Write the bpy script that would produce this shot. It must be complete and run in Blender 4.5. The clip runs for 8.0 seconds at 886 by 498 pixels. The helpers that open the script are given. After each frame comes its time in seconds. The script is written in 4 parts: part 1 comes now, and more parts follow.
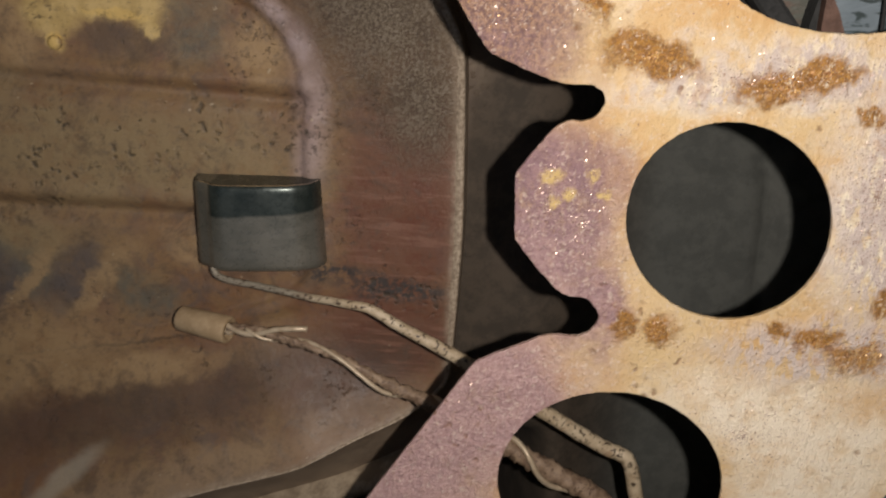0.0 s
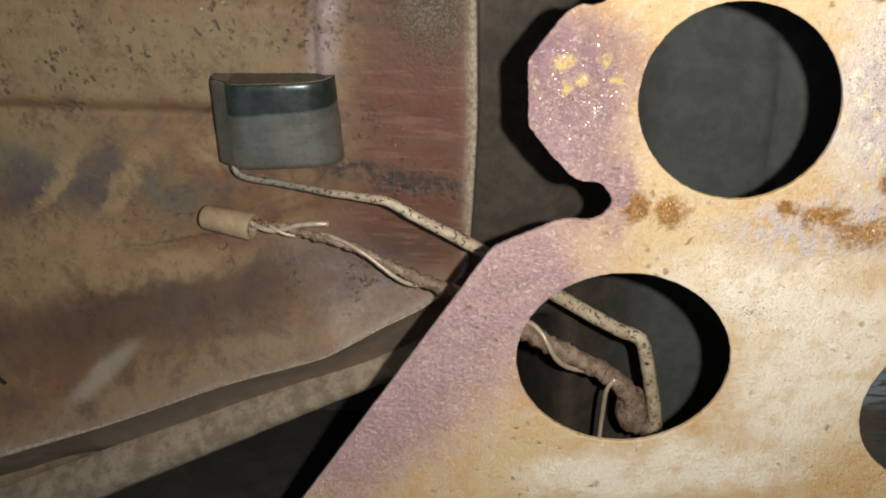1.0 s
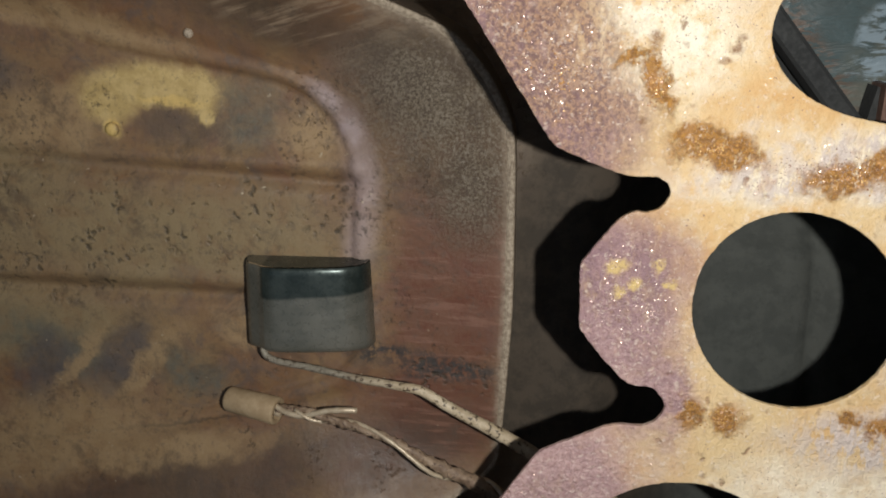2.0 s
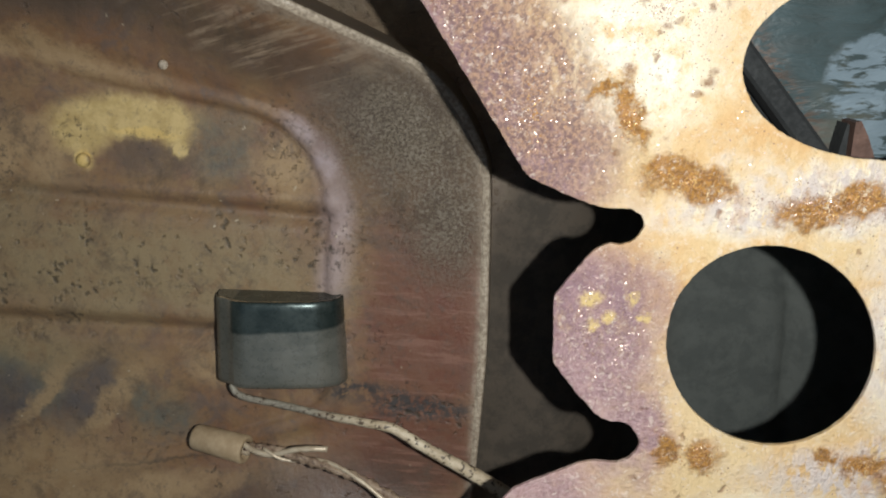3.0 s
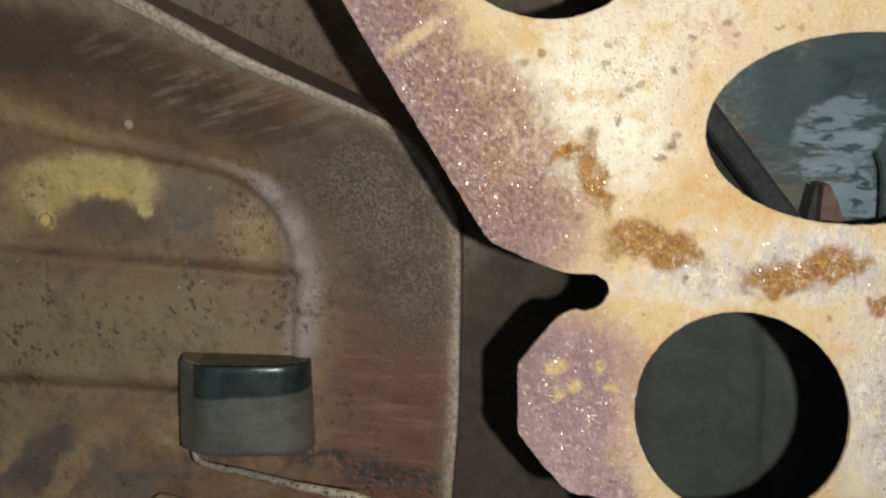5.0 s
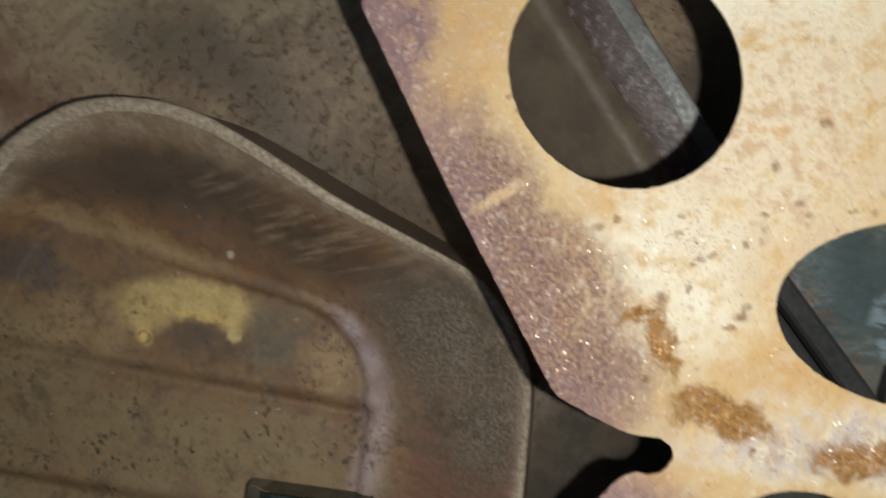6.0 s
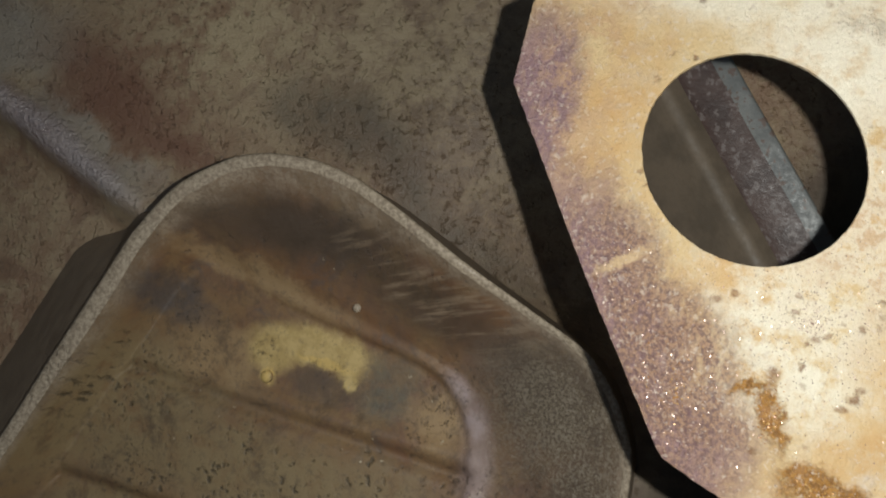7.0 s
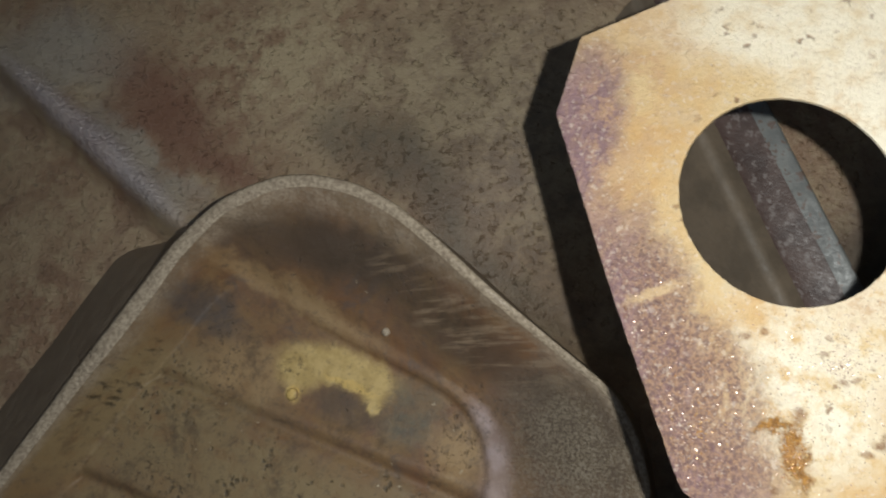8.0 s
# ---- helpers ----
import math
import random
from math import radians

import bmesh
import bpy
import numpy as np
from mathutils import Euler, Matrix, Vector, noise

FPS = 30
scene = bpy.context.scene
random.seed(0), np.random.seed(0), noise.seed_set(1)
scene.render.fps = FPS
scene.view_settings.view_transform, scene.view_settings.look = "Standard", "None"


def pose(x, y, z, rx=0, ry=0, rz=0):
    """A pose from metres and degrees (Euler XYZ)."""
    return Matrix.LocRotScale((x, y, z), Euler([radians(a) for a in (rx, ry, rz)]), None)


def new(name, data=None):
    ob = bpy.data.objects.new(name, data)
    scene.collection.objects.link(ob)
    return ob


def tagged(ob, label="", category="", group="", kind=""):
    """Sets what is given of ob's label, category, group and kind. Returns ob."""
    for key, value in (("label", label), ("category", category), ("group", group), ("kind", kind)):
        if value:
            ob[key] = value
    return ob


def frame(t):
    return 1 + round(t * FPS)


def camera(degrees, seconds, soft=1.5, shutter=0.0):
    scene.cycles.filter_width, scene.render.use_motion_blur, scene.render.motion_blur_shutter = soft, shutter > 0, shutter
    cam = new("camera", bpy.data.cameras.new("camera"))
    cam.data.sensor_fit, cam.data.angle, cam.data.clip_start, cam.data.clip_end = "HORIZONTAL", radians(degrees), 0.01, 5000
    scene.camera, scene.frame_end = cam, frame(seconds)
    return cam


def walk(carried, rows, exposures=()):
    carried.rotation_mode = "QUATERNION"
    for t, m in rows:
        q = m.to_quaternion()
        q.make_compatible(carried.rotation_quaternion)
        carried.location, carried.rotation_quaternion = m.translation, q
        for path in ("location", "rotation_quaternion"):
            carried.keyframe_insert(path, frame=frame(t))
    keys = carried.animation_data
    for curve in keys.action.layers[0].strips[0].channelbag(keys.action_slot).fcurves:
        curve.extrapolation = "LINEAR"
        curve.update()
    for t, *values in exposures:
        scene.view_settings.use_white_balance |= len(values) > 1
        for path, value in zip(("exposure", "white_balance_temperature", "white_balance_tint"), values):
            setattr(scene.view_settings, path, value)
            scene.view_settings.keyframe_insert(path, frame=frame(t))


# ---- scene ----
cam = camera(56.0, 8.0, soft=1.9, shutter=0.5)
ROWS = [
    (0, -0.0570, -0.1975, 0.0685, 69.17, 0.66, 3.69),
    (0.5, -0.0550, -0.2039, 0.0693, 66.52, 1.80, 5.55),
    (1, -0.0569, -0.2048, 0.0684, 62.33, 2.58, 4.02),
    (1.2, -0.0521, -0.2068, 0.0649, 64.25, 1.33, 3.51),
    (1.4, -0.0508, -0.2010, 0.0649, 67.58, 0.54, 4.16),
    (1.5, -0.0539, -0.1986, 0.0697, 69.06, 1.29, 4.24),
    (1.7, -0.0604, -0.1935, 0.0716, 71.87, 1.46, 4.84),
    (2, -0.0687, -0.1959, 0.0768, 73.08, 1.46, 4.68),
    (2.2, -0.0671, -0.1960, 0.0758, 73.60, 1.54, 4.66),
    (3.3, -0.0682, -0.1931, 0.0725, 76.62, 0.22, 2.16),
    (3.5, -0.0709, -0.1922, 0.0738, 76.68, 0.34, 1.14),
    (4, -0.0650, -0.1901, 0.0702, 77.59, -0.00, 1.23),
    (4.2, -0.0632, -0.1869, 0.0705, 77.83, 0.08, 0.28),
    (5.3, -0.0606, -0.1889, 0.0754, 82.08, -0.41, 4.34),
    (5.5, -0.0623, -0.1919, 0.0721, 84.36, -1.65, 5.26),
    (6, -0.0573, -0.1960, 0.0762, 89.54, -3.72, 8.94),
    (6.2, -0.0575, -0.1976, 0.0728, 90.99, -5.62, 11.41),
    (6.5, -0.0579, -0.2051, 0.0659, 93.30, -8.32, 13.81),
    (7, -0.0579, -0.2120, 0.0587, 96.62, -10.62, 15.73),
    (7.5, -0.0570, -0.2121, 0.0548, 98.75, -11.90, 15.44),
    (8, -0.0568, -0.2152, 0.0501, 99.75, -14.80, 17.14),
]
walk(cam, [(t, pose(x, y, z, rx, ry, rz)) for t, x, y, z, rx, ry, rz in ROWS],
     [(0.0, 0.03, 6850, 18), (0.5, 0.35, 6700, 15), (1.0, 0.55, 6400, 12), (1.4, 0.28, 6550, 12), (1.7, 0.12, 6450, 12), (2.2, 0.22, 6200, 9), (3.5, 0.38, 5900, 7), (4.2, 0.3, 6000, 7), (5.5, -0.06, 6300, 7), (6.5, -0.08, 6250, 6), (7.5, 0.0, 6150, 6), (8.0, 0.12, 6150, 6)])

# ---- light: one small white torch beside the lens, in a dark steel housing ----
world = bpy.data.worlds.new("world")
world.use_nodes = True
world.node_tree.nodes["Background"].inputs["Color"].default_value = (0.6, 0.75, 1.0, 1)
world.node_tree.nodes["Background"].inputs["Strength"].default_value = 0.2
scene.world = world
torch = bpy.data.lights.new("torch", "POINT")
torch.energy, torch.color, torch.shadow_soft_size = 2.6, (1.0, 0.965, 0.90), 0.002
new("torch", torch).location = (-0.0355, -0.202, 0.070)


# ---- materials ----
class Nodes:
    """Small wrapper to write node materials in short lines."""

    def __init__(self, name):
        self.mat = bpy.data.materials.new(name)
        self.mat.use_nodes = True
        self.nt = self.mat.node_tree
        self.bsdf = self.nt.nodes["Principled BSDF"]
        self.pos = self.nt.nodes.new("ShaderNodeTexCoord").outputs["Object"]

    def put(self, kind, ins, **props):
        node = self.nt.nodes.new(kind)
        for key, value in props.items():
            setattr(node, key, value)
        for key, value in ins.items():
            if isinstance(value, bpy.types.NodeSocket):
                self.nt.links.new(value, node.inputs[key])
            else:
                node.inputs[key].default_value = value
        return node

    def noise(self, scale, detail=4, rough=0.6, vec=None, distort=0.0):
        return self.put("ShaderNodeTexNoise", {"Vector": vec or self.pos, "Scale": scale, "Detail": detail, "Roughness": rough, "Distortion": distort}).outputs["Fac"]

    def cells(self, scale, vec=None, feature="F1", out="Distance"):
        return self.put("ShaderNodeTexVoronoi", {"Vector": vec or self.pos, "Scale": scale}, feature=feature).outputs[out]

    def flat(self, vec):
        return self.put("ShaderNodeVectorMath", {0: vec, 1: (1, 0, 1)}, operation="MULTIPLY").outputs[0]

    def streaks(self, scale, turn, thin, detail=4, rough=0.6):
        """Noise drawn out along a direction in the x-z plane."""
        v = self.put("ShaderNodeMapping", {"Vector": self.pos, "Rotation": (0, radians(turn), 0)}).outputs[0]
        v = self.put("ShaderNodeMapping", {"Vector": v, "Scale": (thin, 0, 1)}).outputs[0]
        return self.noise(scale, detail, rough, v)

    def ramp(self, fac, a, b, lo=0.0, hi=1.0):
        return self.put("ShaderNodeMapRange", {"Value": fac, "From Min": a, "From Max": b, "To Min": lo, "To Max": hi}, interpolation_type="SMOOTHSTEP").outputs["Result"]

    def math(self, op, a, b=0.0):
        return self.put("ShaderNodeMath", {0: a, 1: b}, operation=op).outputs[0]

    def mix(self, fac, a, b):
        node = self.put("ShaderNodeMix", {}, data_type="RGBA")
        for slot, value in ((0, fac), (6, a), (7, b)):
            if isinstance(value, bpy.types.NodeSocket):
                self.nt.links.new(value, node.inputs[slot])
            else:
                node.inputs[slot].default_value = (*value, 1) if slot else value
        return node.outputs[2]

    def wobble(self, scale, amount):
        """The position, shaken by noise, for stains with ragged outlines."""
        col = self.put("ShaderNodeTexNoise", {"Vector": self.pos, "Scale": scale, "Detail": 5.0, "Roughness": 0.65}).outputs["Color"]
        off = self.put("ShaderNodeVectorMath", {0: col, 1: (-0.5, -0.5, -0.5)}, operation="ADD").outputs[0]
        off = self.put("ShaderNodeVectorMath", {0: off, 1: (amount, amount, amount)}, operation="MULTIPLY").outputs[0]
        return self.put("ShaderNodeVectorMath", {0: self.pos, 1: off}, operation="ADD").outputs[0]

    def blob(self, vec, x, z, rx, rz, turn=0.0, soft=0.3):
        """1 inside an ellipse (millimetres) in the x-z plane, 0 outside."""
        m = self.put("ShaderNodeMapping", {"Vector": vec, "Location": (x / 1000, 0, z / 1000), "Rotation": (0, radians(turn), 0), "Scale": (rx / 1000, 1000, rz / 1000)}, vector_type="TEXTURE").outputs[0]
        d = self.put("ShaderNodeVectorMath", {0: m}, operation="LENGTH").outputs["Value"]
        return self.ramp(d, 1 + soft, 1 - soft)

    def blobs(self, vec, rows, soft=0.3):
        out = 0.0
        for row in rows:
            out = self.math("MAXIMUM", out, self.blob(vec, *row, soft=soft))
        return out

    def side(self, vec, nx, nz, c, soft):
        """0 to 1 across the line nx * x + nz * z = c (millimetres)."""
        d = self.put("ShaderNodeVectorMath", {0: vec, 1: (nx * 1000, 0, nz * 1000)}, operation="DOT_PRODUCT").outputs["Value"]
        return self.ramp(d, c - soft, c + soft)

    def done(self, color, rough=0.6, metal=0.0, height=None, strength=0.3, dist=0.0005, spec=0.5):
        for key, value in (("Base Color", color), ("Roughness", rough), ("Metallic", metal)):
            if isinstance(value, bpy.types.NodeSocket):
                self.nt.links.new(value, self.bsdf.inputs[key])
            else:
                self.bsdf.inputs[key].default_value = (*value, 1) if key == "Base Color" else value
        self.bsdf.inputs["Specular IOR Level"].default_value = spec
        if height is not None:
            bump = self.put("ShaderNodeBump", {"Height": height, "Strength": strength, "Distance": dist})
            self.nt.links.new(bump.outputs[0], self.bsdf.inputs["Normal"])
        return self.mat


def plate_steel():
    n = Nodes("plate_steel")
    vec, ragged_vec, fine = n.wobble(45, 0.03), n.wobble(130, 0.014), n.wobble(400, 0.005)
    big, mid, tiny = n.noise(26, 6, 0.65), n.noise(130, 6, 0.72), n.noise(800, 5, 0.75)
    clump = n.noise(300, 5, 0.7, n.put("ShaderNodeMapping", {"Vector": n.pos, "Scale": (1.2, 1, 0.55)}).outputs[0])
    c = n.mix(n.ramp(big, 0.36, 0.62), (0.54, 0.33, 0.135), (0.60, 0.44, 0.23))
    c = n.mix(n.math("MULTIPLY", n.ramp(mid, 0.46, 0.66), 0.7), c, (0.60, 0.49, 0.32))
    # pale at the top, and flaking scale right of the middle hole and along the rust line
    pale = n.blobs(vec, [(38, 12, 15, 36), (8, 36, 36, 7), (-22, 116, 30, 40), (-34, 76, 17, 22)], 0.55)
    c = n.mix(n.math("MULTIPLY", pale, n.ramp(mid, 0.34, 0.56)), c, (0.75, 0.68, 0.53))
    flaky = n.blobs(vec, [(42, 8, 18, 38), (8, 37, 34, 6), (28, -34, 26, 9)], 0.5)
    c = n.mix(n.math("MULTIPLY", flaky, n.ramp(clump, 0.40, 0.52)), c, (0.53, 0.45, 0.40))
    c = n.mix(n.math("MULTIPLY", flaky, n.ramp(clump, 0.60, 0.68, 0.0, 0.8)), c, (0.20, 0.12, 0.08))
    # heat-tinted mauve margins
    mauve = n.blobs(vec, [(-45, 4, 18, 26), (-34, -20, 10, 14), (-86, -72, 24, 70, 35.0), (-58, -48, 20, 22), (-84, 80, 15, 60, -32.0), (-58, 46, 18, 15), (-106, 126, 12, 26)], 0.45)
    tone = n.mix(n.ramp(mid, 0.38, 0.62), (0.19, 0.112, 0.135), (0.29, 0.178, 0.178))
    tone = n.mix(n.ramp(clump, 0.50, 0.66, 0.0, 0.7), tone, (0.36, 0.23, 0.175))
    tone = n.mix(n.ramp(tiny, 0.56, 0.68, 0.0, 0.8), tone, (0.44, 0.33, 0.28))
    tone = n.mix(n.ramp(tiny, 0.44, 0.36), tone, (0.15, 0.085, 0.085))
    c = n.mix(n.math("MULTIPLY", mauve, n.ramp(mid, 0.25, 0.5, 0.55, 1.0)), c, tone)
    pink = n.blob(vec, -80, -72, 28, 76, 35.0, soft=0.5)
    c = n.mix(n.math("MULTIPLY", pink, n.ramp(mid, 0.3, 0.6, 0.35, 0.75)), c, n.mix(n.ramp(tiny, 0.4, 0.6), (0.40, 0.25, 0.235), (0.52, 0.36, 0.335)))
    crystal = n.blobs(vec, [(-58, 60, 16, 26, -32.0), (-70, 78, 10, 30, -32.0)], 0.5)
    grit = n.mix(n.ramp(tiny, 0.44, 0.56), (0.15, 0.085, 0.075), (0.34, 0.205, 0.125))
    c = n.mix(n.math("MULTIPLY", crystal, n.ramp(clump, 0.35, 0.55, 0.35, 0.95)), c, grit)
    # orange rust patches, ragged and glittering
    rust = n.blobs(ragged_vec, [(-22, 41, 12, 4.0, 12.0), (-28, 44, 6, 3), (6, 34, 9, 3.5, -8.0), (17, 37, 9, 3.5, -8.0), (-36, 56, 2.5, 8, -20.0), (-42, 62, 4, 1.6), (-15, -29, 5, 4.5), (-24, -27, 2.5, 4.5), (16, -28, 3, 2.2), (25, -31, 6, 3), (36, -36, 7, 4), (40, -20, 4, 4), (30, 27, 3.5, 3), (42, 36, 5, 5), (-24, 152, 9, 3, 20.0)], 0.42)
    rust = n.math("MULTIPLY", rust, n.ramp(clump, 0.33, 0.45))
    rustc = n.mix(n.ramp(tiny, 0.42, 0.6), (0.20, 0.092, 0.022), (0.40, 0.205, 0.055))
    c = n.mix(rust, c, rustc)
    halo = n.blobs(vec, [(-22, 41, 18, 8, 12.0), (12, 35, 22, 8), (-36, 54, 6, 14, -20.0), (-18, -29, 12, 9), (28, -32, 18, 9), (36, 30, 16, 16)], 0.6)
    c = n.mix(n.math("MULTIPLY", halo, n.ramp(mid, 0.50, 0.62, 0.0, 0.45)), c, (0.44, 0.23, 0.085))
    gold = n.blobs(fine, [(-39.3, 7.9, 1.6, 1.6), (-43.6, 12.6, 2.6, 1.8), (-43, 6, 1.3, 1.6), (-33.5, 13, 1.5, 1.5), (-31, 7.6, 2.2, 1.0)], 0.5)
    c = n.mix(n.math("MULTIPLY", gold, n.ramp(clump, 0.35, 0.5)), c, (0.54, 0.39, 0.16))
    # pale yellow tone with the torch highlight put into it, above and below
    pale_glare = n.blobs(vec, [(-48, 166, 44, 16), (-20, 148, 30, 14), (30, -78, 22, 32, 20.0), (4, -118, 26, 12), (16, -56, 30, 14, 10.0), (-28, -122, 26, 9)], 0.55)
    c = n.mix(n.math("MULTIPLY", pale_glare, n.ramp(mid, 0.3, 0.55, 0.3, 0.85)), c, (0.80, 0.725, 0.575))
    ochre = n.blobs(vec, [(-90, 140, 14, 28), (-14, 104, 20, 26)], 0.6)
    c = n.mix(n.math("MULTIPLY", ochre, n.ramp(mid, 0.46, 0.58, 0.0, 0.8)), c, (0.50, 0.31, 0.155))
    # bright scratch and small dark pits
    scratch = n.blob(fine, -75.5, 88, 7.5, 1.3, -33.0, soft=0.6)
    c = n.mix(n.math("MULTIPLY", scratch, 0.8), c, (0.60, 0.43, 0.24))
    spots = n.blobs(n.wobble(300, 0.0016), [(-36.8, 66.7, 1.5, 1.5), (-19.2, 63.6, 1.6, 1.0), (-18, 66, 1.0, 0.7), (-21.5, 61.1, 1.6, 0.7), (-52, 82, 1.4, 1.0), (-48, 84, 0.9, 0.9), (-29, 76, 1.2, 0.8), (-4, 108, 1.3, 1.0), (-14, 98, 1.0, 1.3), (-8, 90, 1.0, 1.0)], 0.6)
    c = n.mix(n.math("MULTIPLY", spots, n.ramp(tiny, 0.35, 0.6, 0.95, 0.45)), c, (0.19, 0.085, 0.032))
    pit = n.ramp(n.cells(230, n.flat(fine)), 0.05, 0.26, 1.0, 0.0)
    pits = n.math("MULTIPLY", n.math("MULTIPLY", pit, n.ramp(big, 0.46, 0.58)), 0.75)
    c = n.mix(pits, c, (0.22, 0.105, 0.05))
    flake = n.put("ShaderNodeSeparateColor", {0: n.cells(1300, fine, out="Color")}).outputs[0]
    c = n.mix(n.ramp(flake, 0.90, 0.96, 0.0, 0.4), c, (0.66, 0.56, 0.46))
    grain = n.math("ADD", n.math("MULTIPLY", clump, 0.9), n.math("MULTIPLY", tiny, 0.6))
    grain = n.math("SUBTRACT", grain, n.math("MULTIPLY", pits, 0.7))
    grain = n.math("ADD", grain, n.math("MULTIPLY", flake, 0.35))
    grain = n.math("ADD", grain, n.math("MULTIPLY", n.math("MAXIMUM", n.math("MAXIMUM", mauve, flaky), rust), n.math("MULTIPLY", n.noise(520, 3, 0.7), 1.3)))
    rough = n.math("SUBTRACT", n.ramp(tiny, 0.35, 0.65, 0.60, 0.32), n.math("MULTIPLY", rust, 0.14))
    return n.done(c, rough, 0.0, grain, 0.7, 0.0012, 0.5)


def tray_steel(name, kind):
    n = Nodes(name)
    vec, ragged_vec, fine = n.wobble(24, 0.05), n.wobble(90, 0.016), n.wobble(250, 0.006)
    big, mid, tiny = n.noise(22, 6, 0.65), n.noise(110, 6, 0.72), n.noise(700, 5, 0.75)
    c = n.mix(n.ramp(big, 0.36, 0.62), (0.20, 0.105, 0.052), (0.25, 0.16, 0.08))
    c = n.mix(n.math("MULTIPLY", n.ramp(mid, 0.45, 0.62), 0.6), c, (0.175, 0.102, 0.064))
    cloud = n.noise(55, 6, 0.7, None, 0.8)
    c = n.mix(n.math("MULTIPLY", n.ramp(cloud, 0.54, 0.66), 0.7), c, (0.135, 0.10, 0.08))
    ruddy = n.math("MULTIPLY", n.ramp(n.noise(34, 6, 0.7, None, 0.6), 0.52, 0.66), 0.65)
    c = n.mix(ruddy, c, (0.17, 0.086, 0.056))
    grime = n.ramp(n.noise(42, 7, 0.78, None, 0.4), 0.5, 0.66)
    # olive pitted band along the floor
    olive = n.blobs(vec, [(-200, -6, 75, 20, 4.0), (-290, 10, 66, 36), (-260, -40, 50, 16)], 0.5)
    c = n.mix(n.math("MULTIPLY", olive, n.ramp(mid, 0.3, 0.55, 0.4, 1.0)), c, (0.27, 0.198, 0.104))
    # red-brown right wall, dark upper wall with brushed streaks
    red = n.blobs(vec, [(-88, -24, 24, 46), (-94, -70, 30, 26)], 0.45)
    c = n.mix(n.math("MULTIPLY", red, n.ramp(mid, 0.3, 0.6, 1.0, 0.7)), c, (0.145, 0.058, 0.036))
    umber = n.blobs(ragged_vec, [(-128, -40, 8, 12), (-193, 35, 12, 6), (-220, 92, 60, 10)], 0.6)
    c = n.mix(n.math("MULTIPLY", umber, 0.75), c, (0.115, 0.082, 0.058))
    # darker brown: along the upper wall, and in the hollow of the lower wall
    upper_dark = n.blobs(ragged_vec, [(-150, 73, 46, 11, 24.0), (-196, 92, 34, 11, 8.0), (-112, 54, 22, 12, 35.0)], 0.7)
    c = n.mix(n.math("MULTIPLY", upper_dark, n.ramp(mid, 0.3, 0.6, 0.9, 0.65)), c, (0.07, 0.052, 0.038))
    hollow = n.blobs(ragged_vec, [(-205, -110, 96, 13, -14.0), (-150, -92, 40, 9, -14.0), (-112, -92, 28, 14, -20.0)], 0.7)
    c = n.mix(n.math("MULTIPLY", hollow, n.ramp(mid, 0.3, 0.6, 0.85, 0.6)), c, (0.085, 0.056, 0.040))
    # light on the lower wall where it turns to the lip, put into the colour
    paler = n.blobs(ragged_vec, [(-190, -136, 90, 8, -20.0)], 0.6)
    c = n.mix(n.math("MULTIPLY", paler, 0.55), c, (0.32, 0.235, 0.145))
    # dark line of the floor's bend, the crease's shade put into the colour
    crease_line = n.blobs(fine, [(-226, -86, 50, 0.7, -9.0)], 0.6)
    c = n.mix(n.math("MULTIPLY", crease_line, 0.85), c, (0.05, 0.036, 0.027))
    brush = n.ramp(n.streaks(300, 14, 0.10, 5, 0.65), 0.48, 0.64)
    c = n.mix(n.math("MULTIPLY", n.math("MULTIPLY", brush, n.blobs(ragged_vec, [(-132, 80, 50, 8, 26.0), (-150, 74, 40, 8, 24.0)], 0.6)), 0.75), c, (0.30, 0.22, 0.145))
    score = n.ramp(n.streaks(320, -3, 0.09, 5, 0.7), 0.50, 0.62)
    c = n.mix(n.math("MULTIPLY", n.math("MULTIPLY", score, red), 0.75), c, (0.23, 0.118, 0.08))
    # crumbling grey crust in the upper corner
    speck = n.blobs(ragged_vec, [(-90, 44, 30, 25), (-83, 16, 14, 20)], 0.8)
    crust = n.ramp(n.noise(1000, 5, 0.85), 0.42, 0.55)
    c = n.mix(n.math("MULTIPLY", speck, 0.75), c, (0.08, 0.064, 0.047))
    c = n.mix(n.math("MULTIPLY", speck, crust), c, (0.205, 0.168, 0.12))
    blue = n.blobs(ragged_vec, [(-162, 38, 11, 13), (-248, -52, 24, 11, 25.0), (-196, -60, 18, 8, 25.0)], 0.6)
    c = n.mix(n.math("MULTIPLY", blue, n.ramp(mid, 0.35, 0.6, 0.3, 0.8)), c, (0.125, 0.13, 0.10))
    slate = n.blobs(ragged_vec, [(-221, -55, 8, 18, 35.0), (-254, -60, 10, 17, 28.0), (-262, 58, 16, 8, 20.0)], 0.5)
    c = n.mix(n.math("MULTIPLY", slate, n.ramp(mid, 0.3, 0.55, 0.4, 0.85)), c, (0.105, 0.088, 0.080))
    tan = n.blobs(ragged_vec, [(-141, 30, 10, 13), (-213, -60, 4.5, 24, 43.0), (-240, -58, 3, 18, 40.0), (-215, -96, 52, 6, -9.7), (-224, 72, 40, 5.0, 15.0), (-170, -42, 12, 8), (-262, -92, 60, 18, -12.0), (-236, 38, 22, 12)], 0.5)
    c = n.mix(n.math("MULTIPLY", tan, n.ramp(mid, 0.34, 0.55, 0.45, 0.85)), c, (0.36, 0.245, 0.125))
    # sulphur-yellow stain with its drips, strongest along its lower edge
    stain = n.wobble(110, 0.008)
